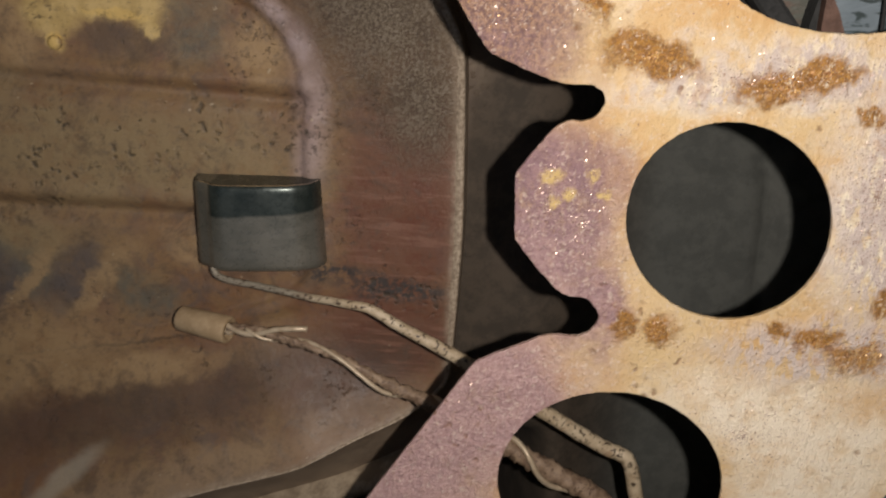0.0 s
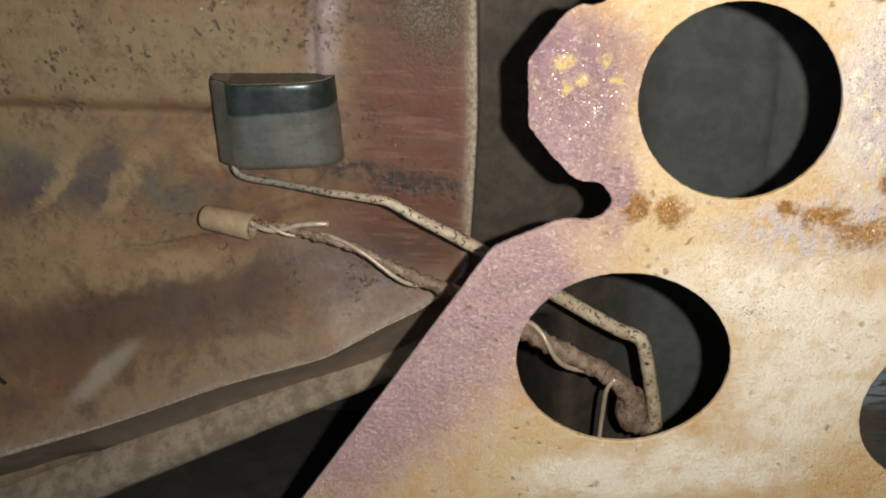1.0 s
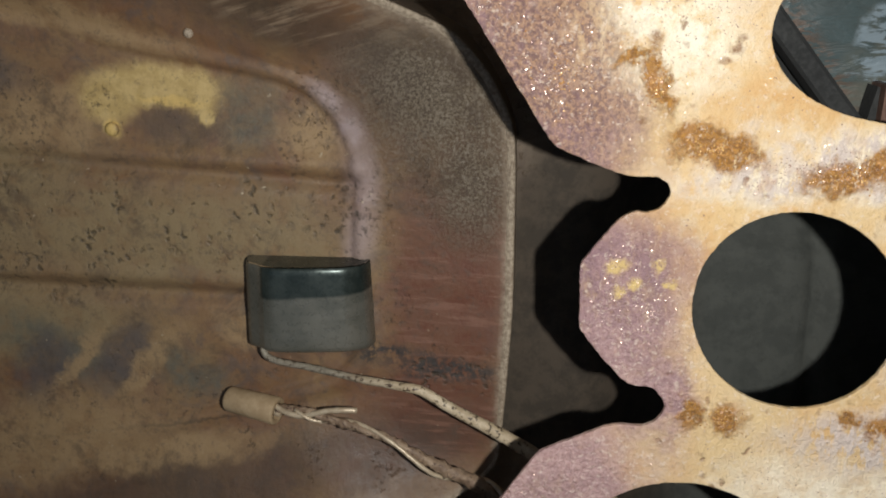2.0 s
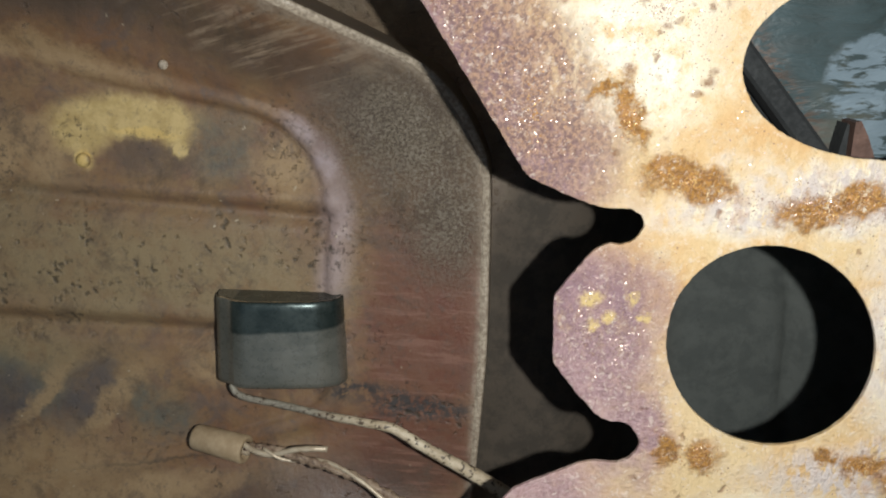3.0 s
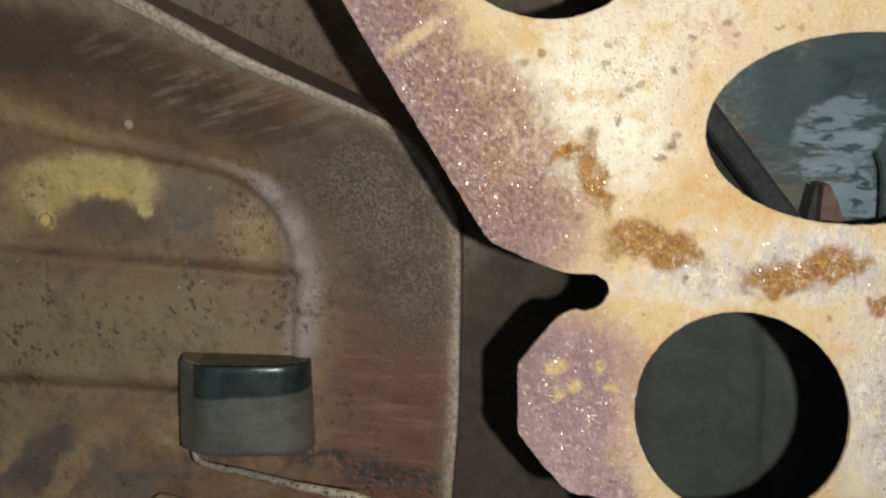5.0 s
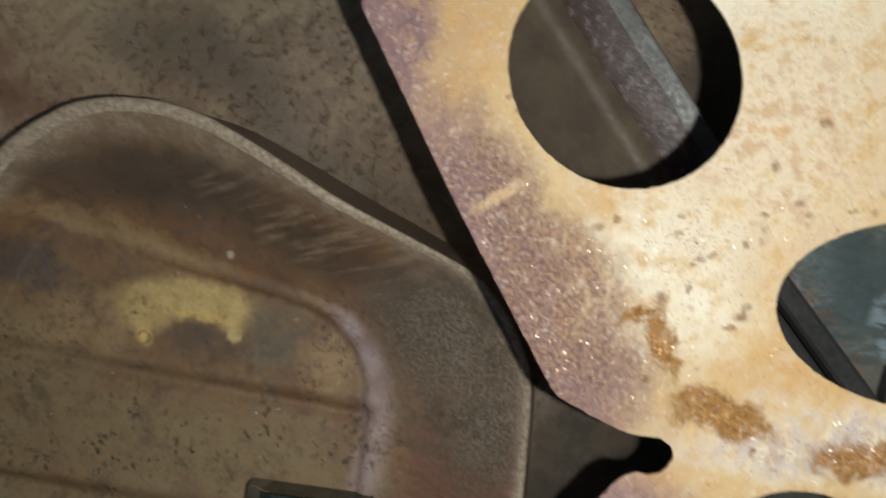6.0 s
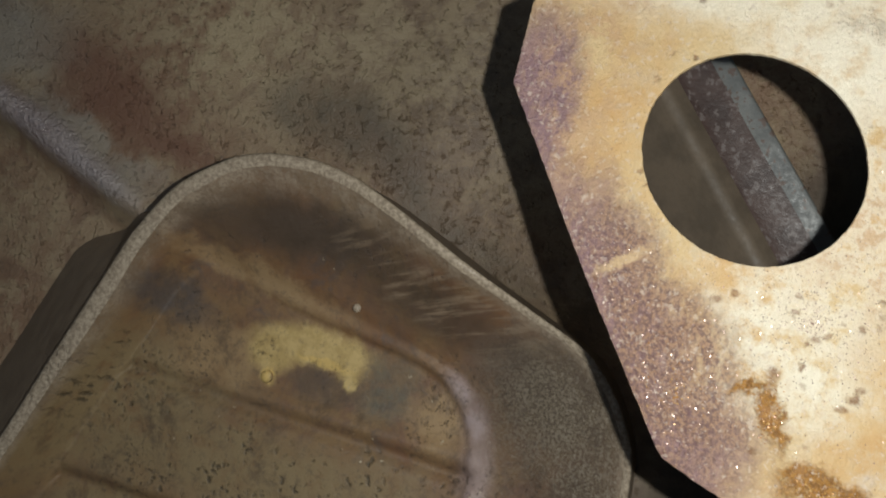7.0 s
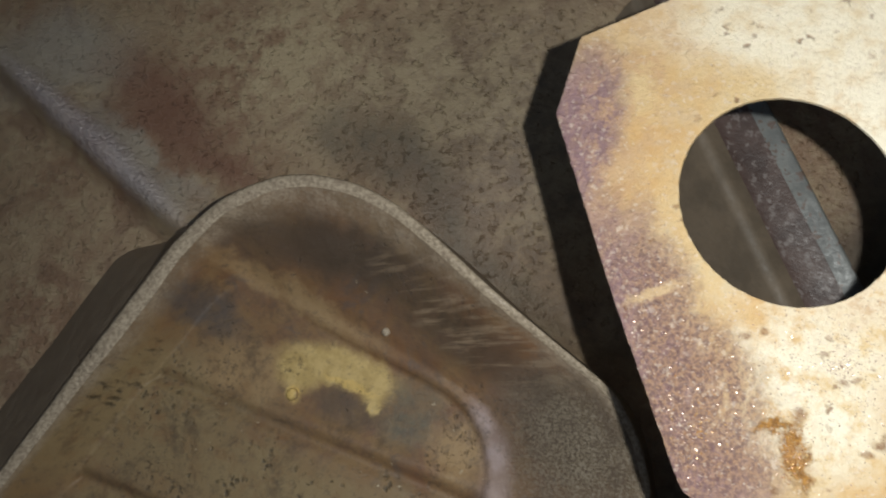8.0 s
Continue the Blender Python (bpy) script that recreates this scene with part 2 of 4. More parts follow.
    yel = n.blobs(stain, [(-198, 48.8, 25, 7.2), (-200, 46, 12, 5), (-213, 45, 11, 9.5), (-180, 47, 8, 8.5), (-213, 34, 3.6, 4), (-178, 39, 3, 4)], 0.36)
    c = n.mix(n.math("MULTIPLY", yel, n.ramp(mid, 0.3, 0.5, 0.8, 0.98)), c, n.mix(n.ramp(n.noise(160, 4, 0.6), 0.4, 0.6), (0.48, 0.345, 0.135), (0.59, 0.435, 0.185)))
    c = n.mix(n.math("MULTIPLY", n.blobs(stain, [(-190, 43.4, 11, 1.5, 5.0), (-213, 34, 2.6, 3)], 0.5), 0.7), c, (0.70, 0.49, 0.16))
    # lavender sheen round the bend, a highlight put into the colour
    bend = n.wobble(70, 0.004)
    lav = n.blobs(bend, [(-133, 43.5, 8, 3.4, 42.0), (-126, 32, 4.6, 10, -20.0), (-122.6, 16, 5.4, 13, -4.0), (-124.6, -6, 5.4, 14, 12.0)], 0.75)
    c = n.mix(n.math("MULTIPLY", lav, n.ramp(mid, 0.3, 0.6, 0.8, 0.5)), c, (0.41, 0.325, 0.325))
    c = n.mix(n.math("MULTIPLY", n.math("MULTIPLY", grime, 0.6), n.math("SUBTRACT", 1.0, n.math("MAXIMUM", yel, lav))), c, (0.085, 0.06, 0.042))
    fleck = n.math("MULTIPLY", n.ramp(n.noise(420, 5, 0.75), 0.56, 0.61), n.ramp(n.noise(36, 5, 0.7), 0.52, 0.64))
    c = n.mix(n.math("MULTIPLY", fleck, 0.6), c, (0.055, 0.043, 0.034))
    c = n.mix(n.math("MULTIPLY", n.ramp(n.noise(300, 5, 0.75), 0.52, 0.66), 0.4), c, (0.10, 0.075, 0.055))
    pale = n.blobs(n.wobble(80, 0.005), [(-232, -138, 20, 4.0, -40.0)], 0.5)
    c = n.mix(n.math("MULTIPLY", pale, 0.65), c, (0.38, 0.34, 0.26))
    # charred smear across the side wall
    char = n.blobs(ragged_vec, [(-94, -58, 26, 4.5, 4.0), (-118, -52, 12, 3)], 0.6)
    c = n.mix(n.math("MULTIPLY", char, n.ramp(n.noise(380, 5, 0.75), 0.38, 0.56)), c, (0.055, 0.047, 0.042))
    # dark pits
    where = n.blobs(vec, [(-190, 2, 64, 10), (-140, 0, 18, 12), (-285, 20, 34, 20), (-92, -60, 24, 9), (-230, -8, 40, 20), (-130, 2, 12, 14)], 0.5)
    pit = n.math("MULTIPLY", n.ramp(n.cells(300, n.flat(fine)), 0.10, 0.42, 1.0, 0.0), n.ramp(n.noise(90, 4, 0.7), 0.43, 0.52))
    pit = n.math("MULTIPLY", pit, where)
    c = n.mix(n.math("MULTIPLY", pit, 0.75), c, (0.05, 0.04, 0.026))
    crumbs = n.ramp(n.cells(200, n.flat(n.wobble(90, 0.012))), 0.10, 0.05)
    c = n.mix(n.math("MULTIPLY", crumbs, n.ramp(n.noise(50, 2), 0.52, 0.62)), c, (0.46, 0.38, 0.26))
    # bare worn metal towards the sheared edge
    wear = n.put("ShaderNodeAttribute", {}, attribute_name="wear").outputs["Fac"]
    c = n.mix(n.math("MULTIPLY", wear, n.ramp(tiny, 0.36, 0.6, 0.45, 1.0)), c, n.mix(n.ramp(mid, 0.4, 0.6), (0.24, 0.185, 0.13), (0.36, 0.29, 0.21)))
    if kind == "rim":
        c = n.mix(n.ramp(tiny, 0.38, 0.62), (0.26, 0.205, 0.145), (0.48, 0.395, 0.29))
        c = n.mix(n.math("MULTIPLY", n.ramp(mid, 0.52, 0.66), 0.5), c, (0.24, 0.175, 0.125))
    if kind == "skirt":
        c = n.mix(n.ramp(mid, 0.35, 0.65), (0.20, 0.15, 0.105), (0.30, 0.23, 0.16))
    if kind == "flange":
        c = n.mix(n.ramp(mid, 0.4, 0.6), (0.27, 0.21, 0.14), (0.42, 0.34, 0.235))
        c = n.mix(n.math("MULTIPLY", n.ramp(tiny, 0.5, 0.62), 0.4), c, (0.18, 0.14, 0.10))
    h = n.math("ADD", n.math("MULTIPLY", mid, 0.9), n.math("MULTIPLY", tiny, 0.22))
    h = n.math("SUBTRACT", h, n.math("MULTIPLY", n.math("MAXIMUM", pit, fleck), 0.9))
    h = n.math("ADD", h, n.math("MULTIPLY", n.math("MULTIPLY", speck, crust), 0.7))
    return n.done(c, n.ramp(mid, 0.3, 0.7, 0.40, 0.62), 0.0, h, 0.5, 0.0012, 0.45)


def panel_steel():
    n = Nodes("panel_steel")
    vec = n.wobble(20, 0.06)
    big, mid, tiny = n.noise(16, 6, 0.65), n.noise(90, 6, 0.75), n.noise(600, 5, 0.75)
    c = n.mix(n.ramp(big, 0.36, 0.62), (0.30, 0.19, 0.118), (0.40, 0.295, 0.185))
    c = n.mix(n.math("MULTIPLY", n.ramp(mid, 0.46, 0.60), 0.65), c, (0.44, 0.34, 0.21))
    c = n.mix(n.math("MULTIPLY", n.ramp(n.noise(200, 5, 0.75), 0.57, 0.66), 0.55), c, (0.13, 0.095, 0.066))
    c = n.mix(n.math("MULTIPLY", n.ramp(n.noise(30, 6, 0.7, None, 0.7), 0.5, 0.64), 0.6), c, (0.20, 0.118, 0.078))
    tan = n.blobs(vec, [(-262, 182, 46, 26), (-190, 170, 60, 30), (-110, 150, 34, 34)], 0.6)
    c = n.mix(n.math("MULTIPLY", tan, n.ramp(mid, 0.38, 0.58)), c, (0.48, 0.38, 0.235))
    red = n.blobs(vec, [(-325, 145, 46, 19, 28.0), (-285, 122, 26, 10, 20.0)], 0.6)
    c = n.mix(n.math("MULTIPLY", red, 0.85), c, (0.225, 0.115, 0.075))
    grey = n.blobs(vec, [(-405, 165, 44, 24), (-330, 118, 44, 8, 25.0)], 0.6)
    c = n.mix(n.math("MULTIPLY", grey, 0.7), c, (0.40, 0.36, 0.30))
    dark = n.blobs(vec, [(-205, 138, 34, 14, 20.0), (-160, 110, 44, 10, 33.0)], 0.7)
    c = n.mix(n.math("MULTIPLY", dark, n.ramp(mid, 0.35, 0.6, 0.4, 0.9)), c, (0.115, 0.095, 0.07))
    # darker brown towards the plate
    dull_brown = n.blobs(vec, [(-150, 150, 78, 80), (-110, 90, 50, 40)], 0.7)
    c = n.mix(n.math("MULTIPLY", dull_brown, n.ramp(mid, 0.35, 0.6, 0.8, 0.5)), c, (0.125, 0.092, 0.060))
    # shade of the deep space behind the plate, put into the colour
    dim = n.side(n.wobble(25, 0.02), 0.92, -0.39, -80, 26)
    c = n.mix(dim, c, n.mix(n.side(n.pos, 1.0, 0.0, -5, 20), n.mix(n.ramp(mid, 0.4, 0.6), (0.042, 0.032, 0.021), (0.068, 0.051, 0.034)), n.mix(n.ramp(mid, 0.4, 0.6), (0.070, 0.075, 0.066), (0.092, 0.097, 0.085))))
    h = n.math("ADD", n.math("MULTIPLY", mid, 0.8), n.math("ADD", n.math("MULTIPLY", tiny, 0.4), n.math("MULTIPLY", n.ramp(n.noise(300, 4, 0.7), 0.57, 0.66), 0.5)))
    bead = n.blobs(n.wobble(50, 0.008), [(-362, 125, 66, 7.5, 25.0)], 0.5)
    h = n.math("ADD", h, n.math("MULTIPLY", n.math("MULTIPLY", bead, n.noise(450, 3, 0.7)), 2.6))
    # the bead's pale lavender highlight, put into the colour
    c = n.mix(n.math("MULTIPLY", bead, 0.7), c, (0.52, 0.45, 0.46))
    rough = n.math("SUBTRACT", n.ramp(mid, 0.3, 0.7, 0.28, 0.5), n.math("MULTIPLY", bead, 0.14))
    rough = n.math("MAXIMUM", rough, n.math("MULTIPLY", dim, 0.85))
    h = n.math("MULTIPLY", h, n.math("SUBTRACT", 1.0, n.math("MULTIPLY", dim, 0.85)))
    return n.done(c, rough, 0.0, h, 0.75, 0.0018, 0.6)


def plain_metal(name, dark, light, rough, metal, scale=120, bump=0.3, spots=None):
    n = Nodes(name)
    mid, tiny = n.noise(scale, 5, 0.7), n.noise(scale * 7, 4, 0.7)
    c = n.mix(n.ramp(mid, 0.35, 0.65), dark, light)
    c = n.mix(n.math("MULTIPLY", n.ramp(tiny, 0.5, 0.7), 0.4), c, dark)
    if spots:
        c = n.mix(n.ramp(n.noise(scale * 4, 3), 0.56, 0.63), c, spots)
    return n.done(c, n.ramp(tiny, 0.3, 0.7, rough - 0.1, rough + 0.12), metal, n.math("ADD", mid, n.math("MULTIPLY", tiny, 0.5)), bump, 0.0006)


def clip_steel():
    """Smooth grey steel, a dark reflection coloured along the top of its face, with faint wipes."""
    n = Nodes("clip_steel")
    mid, tiny = n.noise(60, 5, 0.7), n.noise(500, 4, 0.7)
    wipe = n.noise(45, 4, 0.6, n.put("ShaderNodeMapping", {"Vector": n.pos, "Rotation": (0, radians(-35), 0), "Scale": (0.4, 1, 2)}).outputs[0])
    c = n.mix(n.ramp(mid, 0.35, 0.65), (0.155, 0.158, 0.132), (0.235, 0.228, 0.188))
    c = n.mix(n.ramp(wipe, 0.5, 0.62, 0.0, 0.5), c, (0.27, 0.26, 0.22))
    mirrored = n.math("MULTIPLY", n.side(n.wobble(80, 0.002), -0.03, 1.0, -20.5, 0.8), n.side(n.pos, 1.0, -0.05, -158.0, 0.6))
    c = n.mix(n.math("MULTIPLY", mirrored, 0.9), c, n.mix(n.ramp(mid, 0.4, 0.6), (0.022, 0.036, 0.034), (0.05, 0.068, 0.062)))
    return n.done(c, n.ramp(tiny, 0.3, 0.7, 0.24, 0.38), 0.55, n.math("ADD", mid, n.math("MULTIPLY", tiny, 0.4)), 0.12, 0.0005)


def pipe_steel():
    """Tan scale with black rust specks, bare grey towards the thin end."""
    n = Nodes("pipe_steel")
    mid, tiny = n.noise(170, 5, 0.7), n.noise(1100, 4, 0.7)
    c = n.mix(n.ramp(mid, 0.35, 0.65), (0.42, 0.33, 0.21), (0.60, 0.50, 0.345))
    c = n.mix(n.ramp(n.noise(90, 4, 0.7), 0.54, 0.64, 0.0, 0.4), c, (0.27, 0.15, 0.075))
    bare = n.side(n.wobble(120, 0.02), -1.0, 0.0, 122, 16)
    c = n.mix(n.math("MULTIPLY", bare, 0.8), c, n.mix(n.ramp(tiny, 0.4, 0.6), (0.15, 0.14, 0.115), (0.27, 0.25, 0.20)))
    c = n.mix(n.ramp(n.noise(640, 3), 0.56, 0.62), c, (0.075, 0.05, 0.03))
    return n.done(c, n.ramp(tiny, 0.3, 0.7, 0.34, 0.55), 0.0, n.math("ADD", mid, tiny), 0.5, 0.0006)


def blue_steel():
    n = Nodes("blue_steel")
    vec = n.wobble(70, 0.02)
    streak = n.put("ShaderNodeMapping", {"Vector": n.pos, "Rotation": (0, radians(-8), 0), "Scale": (1, 1, 3.5)}).outputs[0]
    mid = n.noise(60, 5, 0.65, streak, 0.6)
    c = n.mix(n.ramp(mid, 0.35, 0.65), (0.035, 0.048, 0.047), (0.062, 0.086, 0.088))
    c = n.mix(n.math("MULTIPLY", n.ramp(n.noise(35, 4), 0.48, 0.62), 0.7), c, (0.095, 0.094, 0.072))
    ridge = n.math("MULTIPLY", n.side(vec, -0.78, -0.62, -46.5, 4), n.ramp(n.noise(260, 5, 0.7, streak), 0.46, 0.54))
    c = n.mix(ridge, c, (0.10, 0.07, 0.052))
    # torch glare on the glossy coating, put into the colour as pale smears
    glare = n.blobs(vec, [(31, 64.5, 11, 8.5, -20.0), (28, 55, 10, 4), (36, 48, 8, 8), (70, -110, 20, 16)], 0.18)
    c = n.mix(n.math("MULTIPLY", glare, n.ramp(n.noise(110, 4, 0.6, streak, 0.5), 0.42, 0.50)), c, (0.17, 0.215, 0.24))
    return n.done(c, n.ramp(mid, 0.35, 0.65, 0.5, 0.25), 0.2, mid, 0.35, 0.002)


PLATE = plate_steel()
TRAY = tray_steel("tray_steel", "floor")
RIM = tray_steel("rim_steel", "rim")
SKIRT = tray_steel("skirt_steel", "skirt")
PANEL = panel_steel()
BLUE = blue_steel()
FLANGE = tray_steel("flange_steel", "flange")
SOOT = plain_metal("sooty_steel", (0.034, 0.031, 0.025), (0.054, 0.049, 0.040), 0.7, 0.0, 40)
BAND = plain_metal("seam_rust", (0.052, 0.031, 0.026), (0.092, 0.057, 0.047), 0.45, 0.0, 80, 0.6, (0.16, 0.13, 0.12))
FOLD = plain_metal("seam_fold", (0.125, 0.098, 0.07), (0.175, 0.135, 0.095), 0.6, 0.0, 60, 0.4)
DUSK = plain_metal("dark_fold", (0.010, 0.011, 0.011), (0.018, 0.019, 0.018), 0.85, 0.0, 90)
SEAM = plain_metal("seam_steel", (0.105, 0.11, 0.108), (0.17, 0.175, 0.165), 0.45, 0.1, 80, 0.4, (0.115, 0.078, 0.062))
CLIP = clip_steel()
PIPE = pipe_steel()
ROD = plain_metal("rod_rust", (0.19, 0.125, 0.08), (0.37, 0.27, 0.18), 0.55, 0.0, 220, 0.7, (0.10, 0.06, 0.04))
WIRE = plain_metal("wire_bare", (0.46, 0.36, 0.24), (0.62, 0.52, 0.37), 0.36, 0.2, 300, 0.2)
SLEEVE = plain_metal("sleeve_ceramic", (0.33, 0.235, 0.13), (0.43, 0.32, 0.19), 0.75, 0.0, 150, 0.3)
BRACKET = plain_metal("bracket_rust", (0.07, 0.036, 0.024), (0.12, 0.066, 0.046), 0.7, 0.0, 200, 0.5)


# ---- helpers ----
def mesh_object(name, bm, material, smooth=True):
    me = bpy.data.meshes.new(name)
    bmesh.ops.recalc_face_normals(bm, faces=bm.faces)
    bm.to_mesh(me)
    bm.free()
    me.materials.append(material)
    if smooth:
        for p in me.polygons:
            p.use_smooth = True
    return new(name, me)


def thing(name, x, y, z, label, category, **more):
    ob = new(name)
    ob.location = (x / 1000, y / 1000, z / 1000)
    ob.empty_display_size = 0.01
    return tagged(ob, label, category, **more)


def stand(ob):
    return stand(ob.parent) @ ob.matrix_parent_inverse @ ob.matrix_basis if ob.parent else ob.matrix_basis.copy()


def part(name, bm, material, parent, label="", smooth=True):
    ob = mesh_object(name, bm, material, smooth)
    ob.parent = parent
    ob.matrix_parent_inverse = stand(parent).inverted()
    return tagged(ob, label)


def mm(p):
    return Vector(p) / 1000


def smooth01(v):
    v = min(max(v, 0.0), 1.0)
    return v * v * (3 - 2 * v)


def spline(points, step=1.0):
    """Catmull-Rom through the points (millimetres), in even steps."""
    pts = [Vector(p) for p in points]
    pts = [2 * pts[0] - pts[1], *pts, 2 * pts[-1] - pts[-2]]
    out = []
    for a, b, c, d in zip(pts, pts[1:], pts[2:], pts[3:]):
        k = max(2, int((c - b).length / step))
        for i in range(k):
            t = i / k
            out.append(0.5 * (2 * b + (c - a) * t + (2 * a - 5 * b + 4 * c - d) * t * t + (3 * b - a - 3 * c + d) * t ** 3))
    return out + [pts[-2]]


def tube(points, radius, sides=12, rough=0.0, caps=True):
    """A round bar along points (millimetres); radius may be a function of the way along it (0 to 1)."""
    bm = bmesh.new()
    rings, last = [], Vector((0.3, -1, 0.2)).normalized()
    for i, p in enumerate(points):
        way = (points[min(i + 1, len(points) - 1)] - points[max(i - 1, 0)]).normalized()
        side = (last - way * last.dot(way)).normalized()
        last = side
        up = way.cross(side)
        r = radius(i / (len(points) - 1)) if callable(radius) else radius
        ring = []
        for k in range(sides):
            a = 2 * math.pi * k / sides
            q = p + (side * math.cos(a) + up * math.sin(a)) * r
            if rough:
                q += (side * math.cos(a) + up * math.sin(a)) * rough * noise.noise(q * 0.55)
            ring.append(bm.verts.new(mm(q)))
        rings.append(ring)
    for a, b in zip(rings, rings[1:]):
        for k in range(sides):
            bm.faces.new((a[k], a[(k + 1) % sides], b[(k + 1) % sides], b[k]))
    if caps:
        bm.faces.new(rings[0])
        bm.faces.new(rings[-1])
    return bm


def box_mesh(x0, x1, y0, y1, z0, z1):
    bm = bmesh.new()
    bmesh.ops.create_cube(bm, size=1)
    for v in bm.verts:
        v.co = mm(((x0, x1)[v.co.x > 0], (y0, y1)[v.co.y > 0], (z0, z1)[v.co.z > 0]))
    return bm


def structure(name, bm, material, label, category, smooth=False):
    return tagged(mesh_object(name, bm, material, smooth), label, category, kind="structure")


# ---- setting: the housing ----
def back_y(x, z):
    """Depth of the pressed back panel (millimetres)."""
    y = 104 + 12 * smooth01((x + 170) / 60) * smooth01((z - 60) / 40)
    y += 34 * math.exp(-(((x + 92) / 55) ** 2) - ((z - 92) / 38) ** 2)
    y += 33 * smooth01((x + 48) / 60) * smooth01((75 - z) / 60)
    y += 100 * smooth01((-163 + (x + 130) * 0.47 - z) / 25) * smooth01((-30 - x) / 40)
    y += 7 * math.exp(-((x - 56 - (z + 60) * -0.05) / 2.6) ** 2) * smooth01((-12 - z) / 14)
    y += 6 * smooth01((z + 24 + (x - 15) * 0.15) / 5) * smooth01((x + 20) / 20) * smooth01((40 - z) / 20)
    # pressed bead running down to the right behind the tray
    d = (x + 345) * 0.42 + (z - 112) * 0.907
    y += (-8.0 * math.exp(-((d - 5) / 7) ** 2) + 4.5 * math.exp(-((d + 9) / 6) ** 2)) * smooth01((-250 - x) / 30)
    y += 7 * smooth01(-(d + 4) / 14) * smooth01((-250 - x) / 40)
    y += 1.6 * noise.noise(Vector((x * 0.012, 3, z * 0.012))) + 0.5 * noise.noise(Vector((x * 0.05, 7, z * 0.05)))
    return y


def back_panel():
    bm = bmesh.new()
    xs = [-640 + 4 * i for i in range(211)]
    zs = [-260 + 4 * i for i in range(151)]
    front = [[bm.verts.new(mm((x, back_y(x, z), z))) for z in zs] for x in xs]
    for i in range(len(xs) - 1):
        for k in range(len(zs) - 1):
            if zs[k] > 12 and (xs[i] + 95) * 0.818 + (zs[k] - 243) * 0.575 > min(-66 + max(zs[k] - 130, 0) * 0.47 + max(90 - zs[k], 0), -26):
                continue
            bm.faces.new((front[i][k], front[i + 1][k], front[i + 1][k + 1], front[i][k + 1]))
    bmesh.ops.delete(bm, geom=[v for v in bm.verts if not v.link_faces], context="VERTS")
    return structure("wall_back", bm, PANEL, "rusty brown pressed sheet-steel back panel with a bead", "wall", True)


back_panel()
structure("wall_rear", box_mesh(-640, 200, 310, 316, -260, 340), SOOT, "sooty dark steel wall behind the back panel", "wall")
structure("floor", box_mesh(-640, 200, -500, 310, -268, -260), SOOT, "sooty dark steel floor of the housing", "floor")
structure("ceiling", box_mesh(-640, 200, -500, 310, 340, 348), SOOT, "sooty dark steel ceiling of the housing", "ceiling")
structure("wall_left", box_mesh(-648, -640, -500, 310, -260, 340), SOOT, "sooty dark steel side wall", "wall")
structure("wall_right", box_mesh(200, 208, -500, 310, -260, 340), SOOT, "sooty dark steel side wall", "wall")


# ---- the perforated plate ----
def rounded(points, radius, steps=5):
    """Closed outline with its corners rounded; each point may carry its own radius."""
    out, n = [], len(points)
    for i in range(n):
        p, a, b = (Vector(points[k % n][:2]) for k in (i, i - 1, i + 1))
        r = points[i][2] if len(points[i]) > 2 else radius
        da, db = (a - p), (b - p)
        r = min(r, da.length * 0.45, db.length * 0.45)
        p0, p1 = p + da.normalized() * r, p + db.normalized() * r
        for k in range(steps + 1):
            t = k / steps
            out.append((1 - t) ** 2 * p0 + 2 * t * (1 - t) * p + t * t * p1)
    return out


def resample(points, step):
    out, n = [], len(points)
    for i in range(n):
        a, b = points[i], points[(i + 1) % n]
        k = max(1, round((b - a).length / step))
        out += [a.lerp(b, j / k) for j in range(k)]
    return out


def ragged(points, amount):
    """Shift an outline by fine noise, as flame-cut and rusted edges are."""
    out, n = [], len(points)
    for i, p in enumerate(points):
        t = (points[(i + 1) % n] - points[i - 1]).normalized()
        s = amount * (noise.noise(Vector((p.x * 0.9, p.y * 0.9, 2))) + 0.7 * noise.noise(Vector((p.x * 2.3, p.y * 2.3, 5))))
        out.append(p + Vector((-t.y, t.x)) * s)
    return out


def sheet(name, loops, y0, y1, bevel, material, parent):
    """A flat plate with holes: 2D outlines in the x-z plane filled, thickened and bevelled."""
    curve = bpy.data.curves.new(name, "CURVE")
    curve.dimensions, curve.fill_mode = "2D", "BOTH"
    curve.extrude, curve.bevel_depth, curve.bevel_resolution = (y1 - y0) / 2000 - bevel / 1000, bevel / 1000, 1
    curve.offset = -bevel / 1000
    for loop in loops:
        s = curve.splines.new("POLY")
        s.points.add(len(loop) - 1)
        for q, p in zip(s.points, loop):
            q.co = (p[0] / 1000, p[1] / 1000, 0, 1)
        s.use_cyclic_u = True
    tmp = bpy.data.objects.new("outline", curve)
    me = bpy.data.meshes.new_from_object(tmp)
    bpy.data.objects.remove(tmp)
    bm = bmesh.new()
    bm.from_mesh(me)
    bpy.data.meshes.remove(me)
    bmesh.ops.remove_doubles(bm, verts=bm.verts, dist=1e-6)
    turn = Matrix(((1, 0, 0, 0), (0, 0, -1, (y0 + y1) / 2000), (0, 1, 0, 0), (0, 0, 0, 1)))
    bmesh.ops.transform(bm, matrix=turn, verts=bm.verts)
    return part(name, bm, material, parent, smooth=False)


